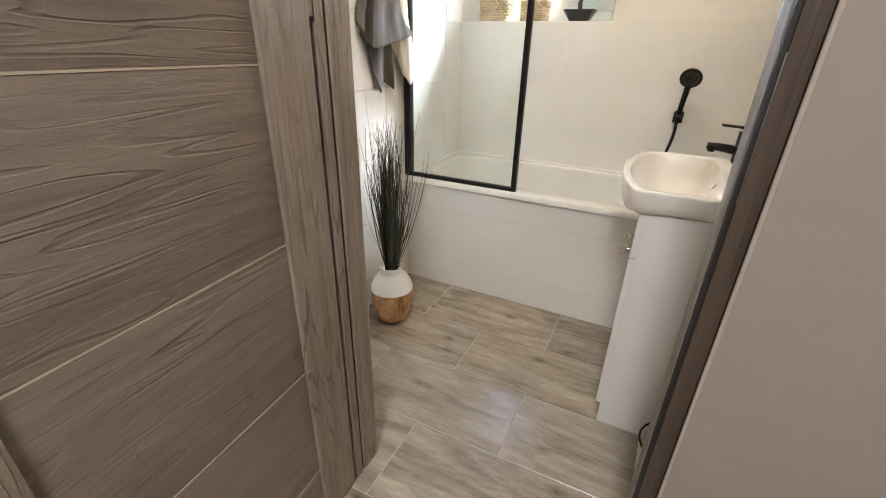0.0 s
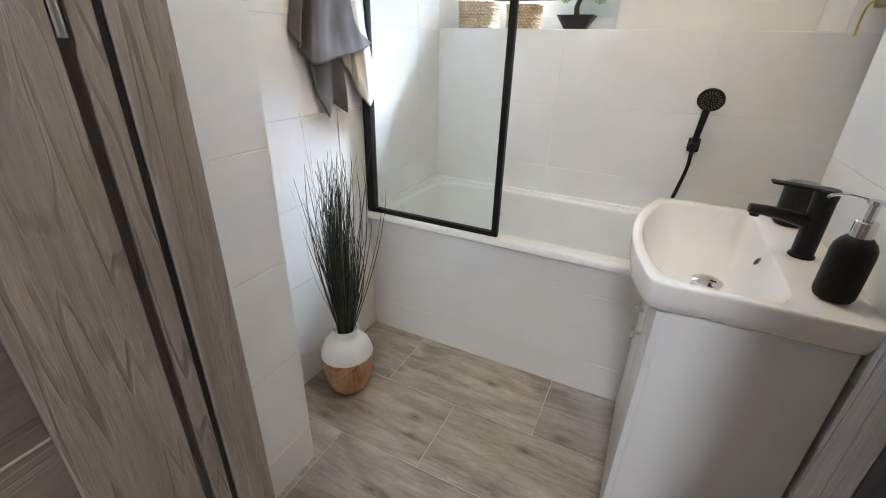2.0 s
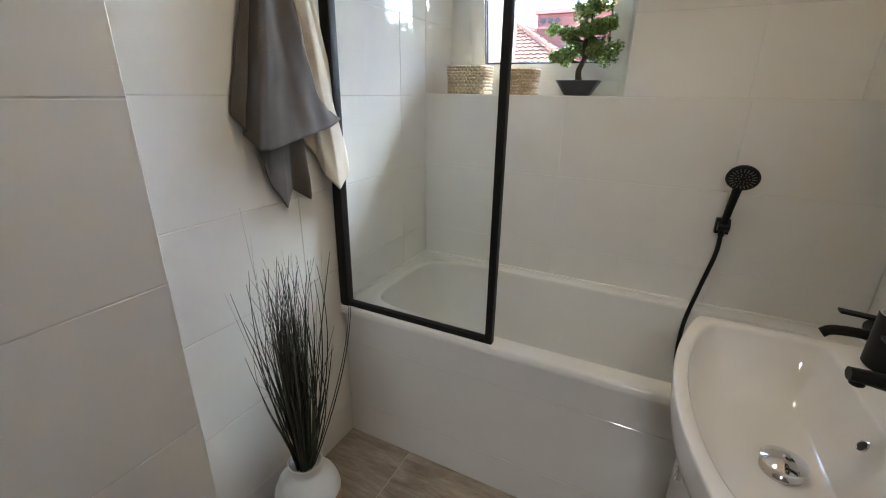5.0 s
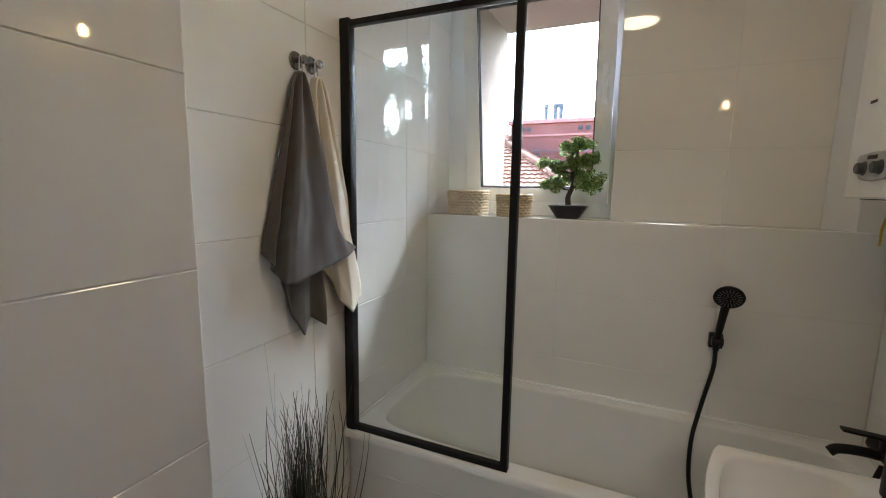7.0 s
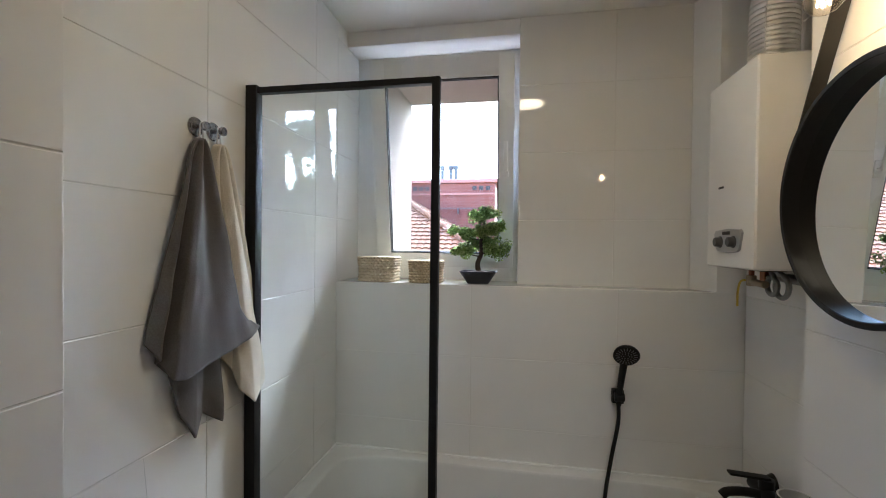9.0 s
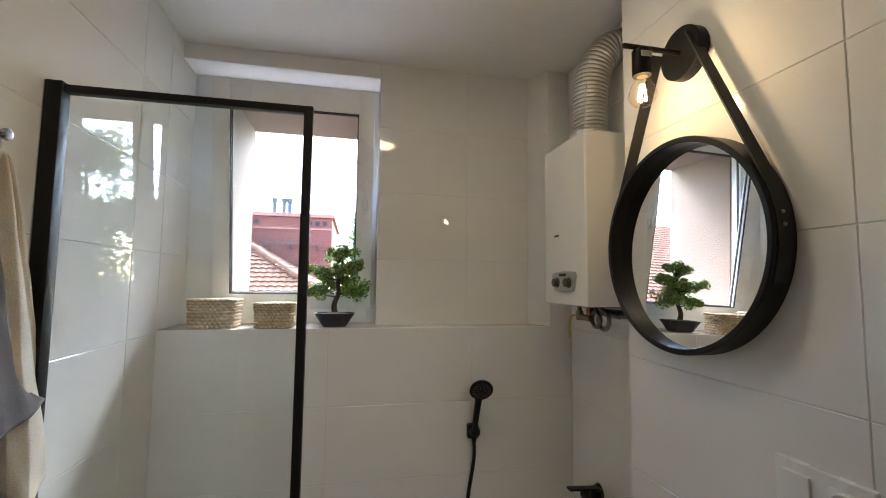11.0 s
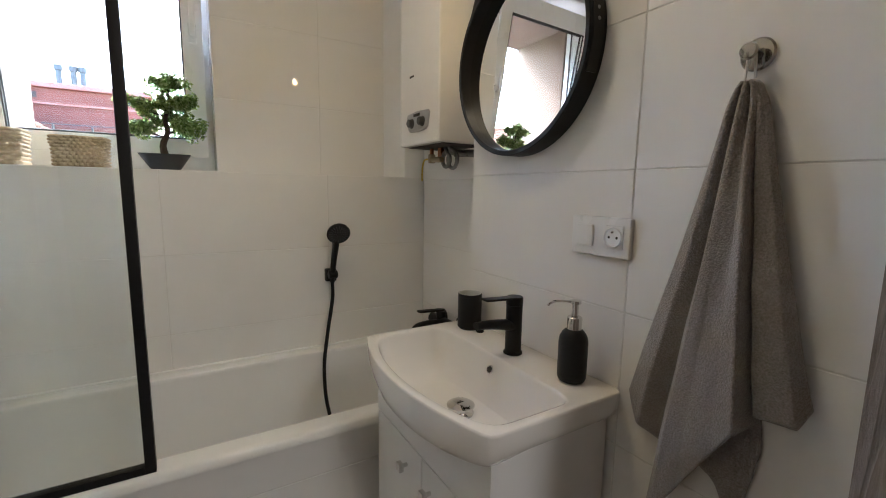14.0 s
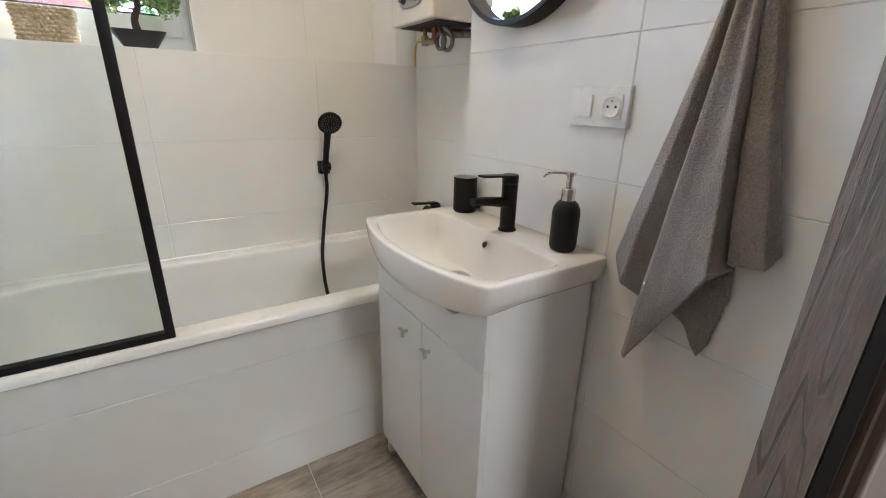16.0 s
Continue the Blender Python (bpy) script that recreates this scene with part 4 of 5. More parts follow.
def cloth(top, spread, hem, out, wall_x, seed, n=110, rows=70, sag=0.1, gather=0.022):
    """A cloth gathered at the top and falling to a hem of (y, z, distance from the wall, and how late it flares) corners, off a wall at wall_x, towards out (+1 or -1 in x)."""
    b = bmesh.new()
    hem = [Vector(h if len(h) == 4 else (*h, 1.0 - sag)) for h in hem]
    seg = [(q - p).xyz.length for p, q in zip(hem, hem[1:])]
    total = sum(seg)
    grid = []
    for j in range(rows + 1):
        t = j / rows
        line = []
        for i in range(n + 1):
            s = i / n
            d, k = s * total, 0
            while k < len(seg) - 1 and d > seg[k]:
                d -= seg[k]
                k += 1
            f = d / seg[k]
            hy, hz, off, flare = hem[k].lerp(hem[k + 1], f)
            ty = top[0] + (s - 0.5) * spread * (0.35 + 0.65 * min(1.0, t / 0.07) ** 0.5)
            y = ty + (hy - ty) * t ** flare
            pleat = gather + 0.010 * math.sin(s * 17.0 + seed)
            z = top[1] + (hz - top[1]) * t
            w = noise.noise(Vector((s * 2.6 + seed, t * 1.9, seed)))
            w2 = noise.noise(Vector((s * 7.0 + seed, t * 6.0, seed + 4)))
            x = wall_x + out * max(0.005, pleat + (off - pleat) * t ** 0.6 + 0.016 * w * t + 0.007 * w2 * t)
            line.append(b.verts.new((x, y, z)))
        grid.append(line)
    for a, c in zip(grid, grid[1:]):
        for i in range(n):
            b.faces.new((a[i], a[i + 1], c[i + 1], c[i]))
    bmesh.ops.recalc_face_normals(b, faces=b.faces)
    return b

def cloth_part(name, b, material, parent, label=""):
    ob = part(name, b, material, parent, label, smooth=180)
    so = ob.modifiers.new("thickness", "SOLIDIFY")
    so.thickness, so.offset = 0.005, 0.0
    return ob

def hook(at, out, name, label):
    x, y, z = at
    h = thing(name, at, label, "hook")
    part("rosette", lathe([(0, 0), (0.024, 0), (0.0245, 0.003), (0.022, 0.0065), (0, 0.0075)], 36, at, (out, 0, 0)), M_DIM_CHROME, h)
    part("stem", rod((x + out * 0.004, y, z), (x + out * 0.030, y, z), 0.0055), M_DIM_CHROME, h)
    part("button", lathe([(0, 0), (0.011, 0), (0.0125, 0.004), (0.011, 0.009), (0, 0.010)], 28, (x + out * 0.027, y, z), (out, 0, 0)), M_DIM_CHROME, h)
    return h

hook((EX - 0.0005, 1.012, 1.470), -1, "towel_hook", "round chrome towel hook on the tiled wall")
hook((WX + 0.0005, 1.610, 1.775), 1, "towel_hook", "round chrome towel hook on the tiled wall")
hook((WX + 0.0005, 1.672, 1.778), 1, "towel_hook", "round chrome towel hook on the tiled wall")

def loop(y, z, x, out, zt):
    return tube(spline([(x + out * 0.020, y - 0.008, zt), (x + out * 0.020, y - 0.004, z + 0.004), (x + out * 0.020, y, z + 0.008), (x + out * 0.020, y + 0.004, z + 0.004), (x + out * 0.020, y + 0.008, zt)], 5), 0.0022, 6)

tw = thing("towel", (EX - 0.03, 1.01, 1.0), "taupe grey terry towel hanging in folds from a hook", "towel", "towels")
cloth_part("cloth", cloth((1.010, 1.428), -0.040, [(1.174, 0.866, 0.010), (1.140, 0.815, 0.034), (1.104, 0.790, 0.010), (1.094, 0.676, 0.052), (1.082, 0.676, 0.064), (1.040, 0.757, 0.054), (0.990, 0.848, 0.062), (0.960, 0.898, 0.076), (0.951, 0.908, 0.004), (0.946, 0.926, 0.050), (0.895, 0.930, 0.046), (0.888, 0.956, 0.018)], -1, EX, 0.7, 170, sag=-0.10), M_TGREY, tw)
cloth_part("back_fold", cloth((1.008, 1.415), -0.022, [(1.06, 0.80, 0.008), (1.009, 0.780, 0.012), (0.973, 0.722, 0.016), (0.962, 0.750, 0.010), (0.945, 0.86, 0.007)], -1, EX, 2.1, 50, gather=0.012), M_TGREY, tw)
part("loop", loop(1.012, 1.470, EX, -1, 1.415), M_LOOP, tw, "pale hanging loop")

tg = thing("towel", (WX + 0.03, 1.59, 1.3), "dark grey smooth towel hanging in folds from a hook", "towel", "towels")
cloth_part("cloth", cloth((1.603, 1.742), 0.040, [(1.458, 1.262, 0.010), (1.474, 1.225, 0.036), (1.492, 1.212, 0.006), (1.494, 1.176, 0.054), (1.520, 1.172, 0.060), (1.690, 1.206, 0.062), (1.735, 1.214, 0.060, 1.0), (1.790, 1.226, 0.050, 3.0), (1.818, 1.238, 0.042, 5.0)], 1, WX, 1.9, sag=0.05), M_TDARK, tg)
cloth_part("back_fold", cloth((1.606, 1.73), 0.034, [(1.520, 1.175, 0.010), (1.548, 1.070, 0.018), (1.592, 1.000, 0.024), (1.628, 1.050, 0.012), (1.680, 1.008, 0.026), (1.692, 1.18, 0.010)], 1, WX, 3.3, 60, gather=0.010), M_TDARK, tg)
part("loop", loop(1.610, 1.775, WX, 1, 1.725), M_LOOP, tg, "pale hanging loop")

tc = thing("towel", (WX + 0.03, 1.69, 1.3), "cream towel hanging in folds from a hook", "towel", "towels")
cloth_part("cloth", cloth((1.672, 1.742), 0.045, [(1.640, 1.24, 0.010), (1.732, 1.13, 0.014), (1.742, 1.070, 0.034), (1.790, 1.022, 0.046), (1.852, 1.062, 0.034), (1.862, 1.25, 0.012)], 1, WX, 5.2, sag=0.12), M_TCREAM, tc)
part("loop", loop(1.672, 1.778, WX, 1, 1.725), M_LOOP, tc, "pale hanging loop")

# ---- vase with grass ----
M_VWOOD = wood("turned light wood", (0.26, 0.125, 0.050), (0.50, 0.28, 0.125), (0.64, 0.40, 0.205), (3.0, 3.0, 1.0), 5.0, 0.45, False, 0.12, 0.001, 0.08, 42.0, 0.9, 0.2, 1.2)
M_VWHITE = speckled("white matt glaze", (0.78, 0.78, 0.77), (0.82, 0.82, 0.81), 0.4, scale=20)
VX, VY = -0.978, 1.425
vase = thing("vase", (VX, VY, 0), "round vase, white above and light wood below", "vase")
part("wooden_base", lathe([(0, 0.001), (0.064, 0.001), (0.071, 0.006), (0.086, 0.045), (0.0955, 0.098), (0.0985, 0.140), (0.0975, 0.162), (0.0, 0.162)], 56, (VX, VY, 0)), M_VWOOD, vase, "light turned wood")
part("neck", lathe([(0.0, 0.1625), (0.0980, 0.1625), (0.0955, 0.178), (0.086, 0.203), (0.067, 0.228), (0.052, 0.240), (0.048, 0.253), (0.051, 0.272), (0.049, 0.276), (0.045, 0.274), (0.042, 0.253), (0.0, 0.243)], 56, (VX, VY, 0)), M_VWHITE, vase, "white matt glaze", smooth=50)
M_GRASS, nt, p = mat("artificial grass")
v = coords(nt, shuffle=False)
geo = node(nt, "NewGeometry")
nt.links.new(ramp(nt, geo.outputs["Random Per Island"], [(0.0, (0.022, 0.040, 0.020)), (0.35, (0.034, 0.075, 0.034)), (0.7, (0.060, 0.115, 0.052)), (1.0, (0.11, 0.15, 0.085))]), p.inputs["Base Color"])
p.inputs["Roughness"].default_value = 0.4
M_WISP, nt, p = mat("thin grass stalks")
nt.links.new(ramp(nt, node(nt, "NewGeometry").outputs["Random Per Island"], [(0.0, (0.016, 0.016, 0.012)), (0.4, (0.026, 0.034, 0.022)), (0.75, (0.06, 0.062, 0.045)), (1.0, (0.14, 0.13, 0.10))]), p.inputs["Base Color"])
p.inputs["Roughness"].default_value = 0.5
gb = bmesh.new()
rng = random.Random(7)
def blade(b, root, tip, bend, w):
    """A narrow folded leaf along a bowed line."""
    a, c = Vector(root), Vector(tip)
    mid = a.lerp(c, 0.5) + Vector(bend)
    side = (c - a).cross(Vector((rng.uniform(-1, 1), rng.uniform(-1, 1), 0.2))).normalized()
    prev, n = None, 9
    for i in range(n + 1):
        t = i / n
        q = a * (1 - t) ** 2 + mid * 2 * t * (1 - t) + c * t * t
        ww = w * (1 - t ** 2.2) + 0.0005
        keel = side.cross(c - a).normalized() * ww * 0.35
        cur = [b.verts.new(q + side * ww), b.verts.new(q + keel), b.verts.new(q - side * ww)]
        if prev:
            for k in (0, 1):
                b.faces.new((prev[k], prev[k + 1], cur[k + 1], cur[k]))
        prev = cur
wisps = bmesh.new()
for i in range(125):
    a = rng.uniform(0, 2 * math.pi)
    r0, r1 = rng.uniform(0, 0.028), abs(rng.gauss(0.025, 0.035))
    h = rng.uniform(0.18, 0.48)
    root = (VX + r0 * math.cos(a), VY + r0 * math.sin(a), 0.252)
    tip = (max(VX + r1 * math.cos(a), WX + 0.02), VY + r1 * math.sin(a), 0.252 + h)
    k = rng.uniform(0.0, 0.03)
    blade(gb, root, tip, (-k * math.cos(a) * 0.5, -k * math.sin(a) * 0.5, 0.03), rng.uniform(0.0018, 0.0032))
for i in range(260):
    # thin stalks whose tips bow over
    a = rng.uniform(0, 2 * math.pi)
    r0, r1 = rng.uniform(0, 0.026), abs(rng.gauss(0.05, 0.042))
    h = rng.uniform(0.34, 0.68)
    root = Vector((VX + r0 * math.cos(a), VY + r0 * math.sin(a), 0.252))
    tip = Vector((max(VX + r1 * math.cos(a), WX + 0.02), VY + r1 * math.sin(a), 0.252 + h))
    k = rng.uniform(-0.09, 0.11)
    blade(wisps, root, tip, (-k * math.cos(a + 0.6), -k * math.sin(a + 0.6), 0.05), rng.uniform(0.0008, 0.0014))
for dx, dy, h, kx, ky in ((-0.08, -0.03, 0.80, 0.02, -0.03), (-0.03, -0.05, 0.74, 0.0, -0.05), (0.12, 0.05, 0.70, 0.0, 0.0), (0.15, 0.08, 0.56, 0.06, 0.02), (-0.09, -0.10, 0.60, 0.0, -0.01),
                          (-0.10, 0.08, 0.62, 0.0, 0.03), (0.10, 0.13, 0.52, 0.03, 0.06), (0.05, -0.09, 0.50, 0.03, -0.04), (-0.04, -0.11, 0.44, 0.02, -0.04), (0.13, 0.02, 0.46, 0.04, 0.0)):
    blade(wisps, (VX + dx * 0.15, VY + dy * 0.15, 0.252), (max(VX + dx, WX + 0.012), VY + dy, 0.252 + h), (kx, ky, 0.08), 0.0016)
grass = thing("artificial_grass", (VX, VY, 0.252), "tall dark-green artificial grass standing in the vase", "plant")
tagged(part("blades", gb, M_GRASS, grass, "broader green blades", smooth=60), kind="stuff")
tagged(part("wisps", wisps, M_WISP, grass, "thin dark stalks", smooth=60), kind="stuff")

# ---- ledge: baskets and bonsai ----
def weave_mat(name):
    m, nt, p = mat(name)
    v = coords(nt)
    big, fine = noise_tex(nt, v, 25.0, 4.0), noise_tex(nt, v, 220.0, 5.0)
    nt.links.new(ramp(nt, mix(nt, 0.6, big, fine), [(0.3, (0.26, 0.18, 0.10)), (0.52, (0.54, 0.43, 0.28)), (0.72, (0.72, 0.61, 0.44))]), p.inputs["Base Color"])
    p.inputs["Roughness"].default_value = 0.8
    bump(nt, p, fine, 0.6, 0.002)
    return m
M_WEAVE = weave_mat("woven seagrass")
def basket(x0, x1, y0, y1, h, label):
    xc, yc, z = (x0 + x1) / 2, (y0 + y1) / 2, LEDGE
    t = thing("basket", (xc, yc, z), label, "basket", "baskets on the ledge")
    pts = outline(rounded(x0, x1, y0, y1, 7), (xc, yc), 144)
    rows, per = 44, 9
    def weave(za, zb, nrow, grow):
        b = bmesh.new()
        rings = []
        for j in range(nrow * 4 + 1):
            zz = za + (zb - za) * j / (nrow * 4)
            band, ph = j // 4, j / 4 * math.pi
            ring = []
            for i, q in enumerate(pts):
                d = (q - Vector((xc, yc))).normalized()
                bulge = 0.0042 * abs(math.sin(ph)) * (1 + 0.95 * math.sin(2 * math.pi * i / 6 + math.pi * band)) + 0.0015 * noise.noise(Vector((i * 0.2, j * 0.15, x0)))
                ring.append(Vector((*(q + d * (grow + bulge - 0.004)), zz)))
            rings.append(ring)
        vs = bridge(b, rings)
        b.faces.new(vs[-1]); b.faces.new(vs[0][::-1])
        bmesh.ops.recalc_face_normals(b, faces=b.faces)
        return b
    part("body", weave(z + 0.001, z + h * 0.72, 6, 0.0), M_WEAVE, t, smooth=60)
    part("lid", weave(z + h * 0.70, z + h, 3, 0.004), M_WEAVE, t, "woven lid", smooth=60)
    return t
basket(-1.045, -0.872, 2.472, 2.592, 0.112, "lidded rectangular basket of pale woven seagrass")
basket(-0.806, -0.664, 2.466, 2.572, 0.098, "smaller lidded basket of pale woven seagrass")

M_SLATE = speckled("dark slate plastic", (0.022, 0.024, 0.030), (0.034, 0.036, 0.043), 0.35, scale=30)
M_SOIL = speckled("brown gravel", (0.07, 0.05, 0.035), (0.16, 0.12, 0.09), 0.9, scale=180, bumpy=1.0, bscale=120, bdist=0.006)
M_BARK = speckled("dark bark", (0.030, 0.022, 0.016), (0.075, 0.055, 0.04), 0.85, scale=90, bumpy=0.9, bscale=110, bdist=0.004, stretch=(1, 1, 0.3))
def leaf_mat(name, stops):
    m, nt, p = mat(name)
    geo = node(nt, "NewGeometry")
    nt.links.new(ramp(nt, geo.outputs["Random Per Island"], stops), p.inputs["Base Color"])
    p.inputs["Roughness"].default_value = 0.5
    out = next(n for n in nt.nodes if n.type == "OUTPUT_MATERIAL")
    tl = node(nt, "BsdfTranslucent")
    nt.links.new(p.inputs["Base Color"].links[0].from_socket, tl.inputs["Color"])
    ms = node(nt, "MixShader", Fac=0.62)
    nt.links.new(p.outputs[0], ms.inputs[1]); nt.links.new(tl.outputs[0], ms.inputs[2])
    nt.links.new(ms.outputs[0], out.inputs["Surface"])
    return m
M_LEAF = leaf_mat("bonsai leaves", [(0.0, (0.07, 0.115, 0.03)), (0.35, (0.19, 0.29, 0.07)), (0.75, (0.36, 0.47, 0.15)), (1.0, (0.52, 0.60, 0.27))])
BX, BY = -0.504, 2.530
bon = thing("bonsai", (BX, BY, LEDGE), "artificial bonsai tree with cloud-shaped green pads", "bonsai")
pot = bmesh.new()
def sq(rx, ry, z):
    return at_z(outline(rounded(BX - rx, BX + rx, BY - ry, BY + ry, 9), (BX, BY), 48), z)
vs = bridge(pot, [sq(0.044, 0.034, LEDGE + 0.001), sq(0.048, 0.038, LEDGE + 0.006), sq(0.078, 0.055, LEDGE + 0.052), sq(0.080, 0.057, LEDGE + 0.055), sq(0.074, 0.051, LEDGE + 0.055), sq(0.070, 0.047, LEDGE + 0.045)])
pot.faces.new(vs[0][::-1])
bmesh.ops.recalc_face_normals(pot, faces=pot.faces)
part("pot", pot, M_SLATE, bon, "dark slate-coloured tapered pot")
so = bmesh.new()
vs = bridge(so, [sq(0.071, 0.048, LEDGE + 0.046), sq(0.045, 0.03, LEDGE + 0.053), sq(0.01, 0.008, LEDGE + 0.058)])
so.faces.new(vs[-1])
part("gravel", so, M_SOIL, bon, "brown gravel")
tz = LEDGE + 0.05
trunk = tube(spline([(BX, BY, tz), (BX - 0.004, BY, tz + 0.04), (BX + 0.012, BY, tz + 0.085), (BX + 0.008, BY, tz + 0.13), (BX + 0.022, BY, tz + 0.18), (BX + 0.018, BY, tz + 0.252)], 5), 0.01, 10, radii=[0.0125 - 0.0085 * i / 25 for i in range(26)])
PADS = ((0.024, 0.0, 0.250, 0.060, 0.040), (0.064, 0.020, 0.186, 0.050, 0.038), (-0.064, -0.012, 0.160, 0.056, 0.036), (-0.066, 0.014, 0.088, 0.057, 0.038), (0.072, -0.018, 0.098, 0.064, 0.056), (0.018, 0.030, 0.132, 0.044, 0.036), (0.028, -0.030, 0.168, 0.038, 0.028))
for dx, dy, dz, r, h in PADS:
    trunk = tube(spline([(BX + 0.008, BY, tz + dz - 0.02), (BX + dx * 0.5, BY + dy * 0.5, tz + dz - 0.012), (BX + dx, BY + dy, tz + dz)], 3), 0.003, 6, trunk)
part("trunk", trunk, M_BARK, bon)
def leaf_cloud(b, centre, r, h, n, size, rng, up=0.5):
    """Many small folded leaves scattered through a flattened, lumpy pad."""
    lumps = [Vector((rng.gauss(0, r * 0.46), rng.gauss(0, r * 0.42), rng.gauss(0, h * 0.30))) for _ in range(18)]
    for _ in range(n):
        l = rng.choice(lumps)
        d = Vector((rng.gauss(0, 1), rng.gauss(0, 1), rng.gauss(0.1, 1))).normalized() * rng.uniform(0.55, 1.0)
        q = Vector(centre) + l + Vector((d.x * r * 0.42, d.y * r * 0.42, d.z * h * 0.5))
        nrm = (d + Vector((rng.uniform(-.7, .7), rng.uniform(-.7, .7), rng.uniform(0, 1) * up))).normalized()
        s = nrm.orthogonal().normalized()
        s = (Matrix.Rotation(rng.uniform(0, 6.28), 3, nrm) @ s)
        t = nrm.cross(s)
        k = size * rng.uniform(0.6, 1.25)
        v = [b.verts.new(q + c) for c in (-s * k * 0.45, t * k + nrm * k * 0.2, s * k * 0.45, -t * k * 0.5)]
        b.faces.new((v[0], v[1], v[2])); b.faces.new((v[0], v[2], v[3]))
rng = random.Random(3)
crown = bmesh.new()
for dx, dy, dz, r, h in PADS:
    leaf_cloud(crown, (BX + dx, BY + dy, tz + dz + 0.008), r, h, 1700, 0.0080, rng)
tagged(part("crown", crown, M_LEAF, bon, "dense green leaf pads", smooth=0), kind="stuff")

# ---- outside ----
M_GROUND = speckled("grass ground", (0.05, 0.07, 0.03), (0.09, 0.11, 0.05), 0.9, scale=4)
tagged(new("ground", to_mesh("ground", box(-600, 600, -600, 900, -7.4, -7.001), M_GROUND, 0)), "grassy ground outside", "ground", kind="structure")
M_ROOF = speckled("orange roof tile", (0.150, 0.056, 0.022), (0.205, 0.082, 0.034), 0.85, scale=12, bumpy=0.3)
M_RIDGE = speckled("ridge tile", (0.165, 0.062, 0.026), (0.215, 0.086, 0.038), 0.85, scale=12)
def brick_mat():
    m, nt, p = mat("red brick wall")
    tc = node(nt, "TexCoord")
    mp = node(nt, "Mapping")
    mp.inputs["Rotation"].default_value = (radians(90), 0, 0)
    nt.links.new(tc.outputs["Object"], mp.inputs["Vector"])
    br = node(nt, "TexBrick", Scale=1.0)
    br.inputs["Brick Width"].default_value, br.inputs["Row Height"].default_value, br.inputs["Mortar Size"].default_value = 0.26, 0.077, 0.008
    br.inputs["Color1"].default_value, br.inputs["Color2"].default_value, br.inputs["Mortar"].default_value = (0.15, 0.039, 0.026, 1), (0.195, 0.056, 0.036, 1), (0.195, 0.085, 0.062, 1)
    nt.links.new(mp.outputs["Vector"], br.inputs["Vector"])
    nt.links.new(br.outputs["Color"], p.inputs["Base Color"])
    p.inputs["Roughness"].default_value = 0.85
    return m
M_BRICK = brick_mat()


# ---- floor basket beside the vanity ----
M_LINER = speckled("off-white plastic", (0.50, 0.48, 0.43), (0.66, 0.64, 0.58), 0.45, scale=40, bumpy=0.3, bscale=60)
wb = thing("waste_basket", (0.215, 1.06, 0), "small round off-white waste basket on the floor beside the vanity", "basket")
rings = []
for j in range(41):
    zz = 0.002 + 0.15 * j / 40
    r = 0.070 + 0.016 * j / 40
    ring = []
    for i in range(72):
        a = 2 * math.pi * i / 72
        k = r + 0.0022 * abs(math.sin(j / 4 * math.pi)) * (1 + 0.9 * math.sin(2 * math.pi * i / 6 + math.pi * (j // 4)))
        ring.append(Vector((0.215 + k * math.cos(a), 1.06 + k * math.sin(a), zz)))
    rings.append(ring)
for zz, r in ((0.150, 0.079), (0.02, 0.064)):
    rings.append([Vector((0.215 + r * math.cos(2 * math.pi * i / 72), 1.06 + r * math.sin(2 * math.pi * i / 72), zz)) for i in range(72)])
b = bmesh.new()
vs = bridge(b, rings)
b.faces.new(vs[-1]); b.faces.new(vs[0][::-1])
bmesh.ops.recalc_face_normals(b, faces=b.faces)
part("body", b, M_LINER, wb, smooth=60)
part("rim_wire", tube([(0.215 + 0.088 * math.cos(2 * math.pi * i / 48), 1.06 + 0.088 * math.sin(2 * math.pi * i / 48), 0.156) for i in range(49)], 0.003, 8), M_BLACK, wb, "dark rim wire")
def roof_slope(name, corner, along, up, n_along, n_up, keep, parent):
    """Rows of curved clay tiles on one slope, as overlapping waves."""
    b = bmesh.new()
    a, u = Vector(along).normalized(), Vector(up).normalized()
    nrm = a.cross(u)
    if nrm.z < 0:
        nrm = -nrm
    o = Vector(corner)
    for r in range(n_up):
        for c in range(n_along):
            cx, cy = c * 0.125, r * 0.16
            if not keep(cx, cy):
                continue
            prev = None
            for k in range(5):
                f = k / 4
                h = 0.020 * math.sin(math.pi * f) + 0.003
                p0 = o + a * (cx + 0.125 * f) + u * cy + nrm * (h + 0.022)
                p1 = o + a * (cx + 0.125 * f) + u * (cy + 0.18) + nrm * h
                low = o + a * (cx + 0.125 * f) + u * cy + nrm * -0.02
                cur = [b.verts.new(low), b.verts.new(p0), b.verts.new(p1)]
                if prev:
                    b.faces.new((prev[0], cur[0], cur[1], prev[1]))
                    b.faces.new((prev[1], cur[1], cur[2], prev[2]))
                prev = cur
    return tagged(part(name, b, M_ROOF, parent, "orange clay roof tiles", smooth=40), kind="stuff")

house = thing("neighbour_house", (-3.0, 9.0, -7.0), "neighbouring house with an orange clay-tiled hip roof", "house")
H1, HD = Vector((-1.10, 7.98, 1.38)), Vector((-1.2, 1.3, 0.70))
slope_f = Vector((0, 1.3, 0.70))
slope_e = Vector((-1.2, 0, 0.70))
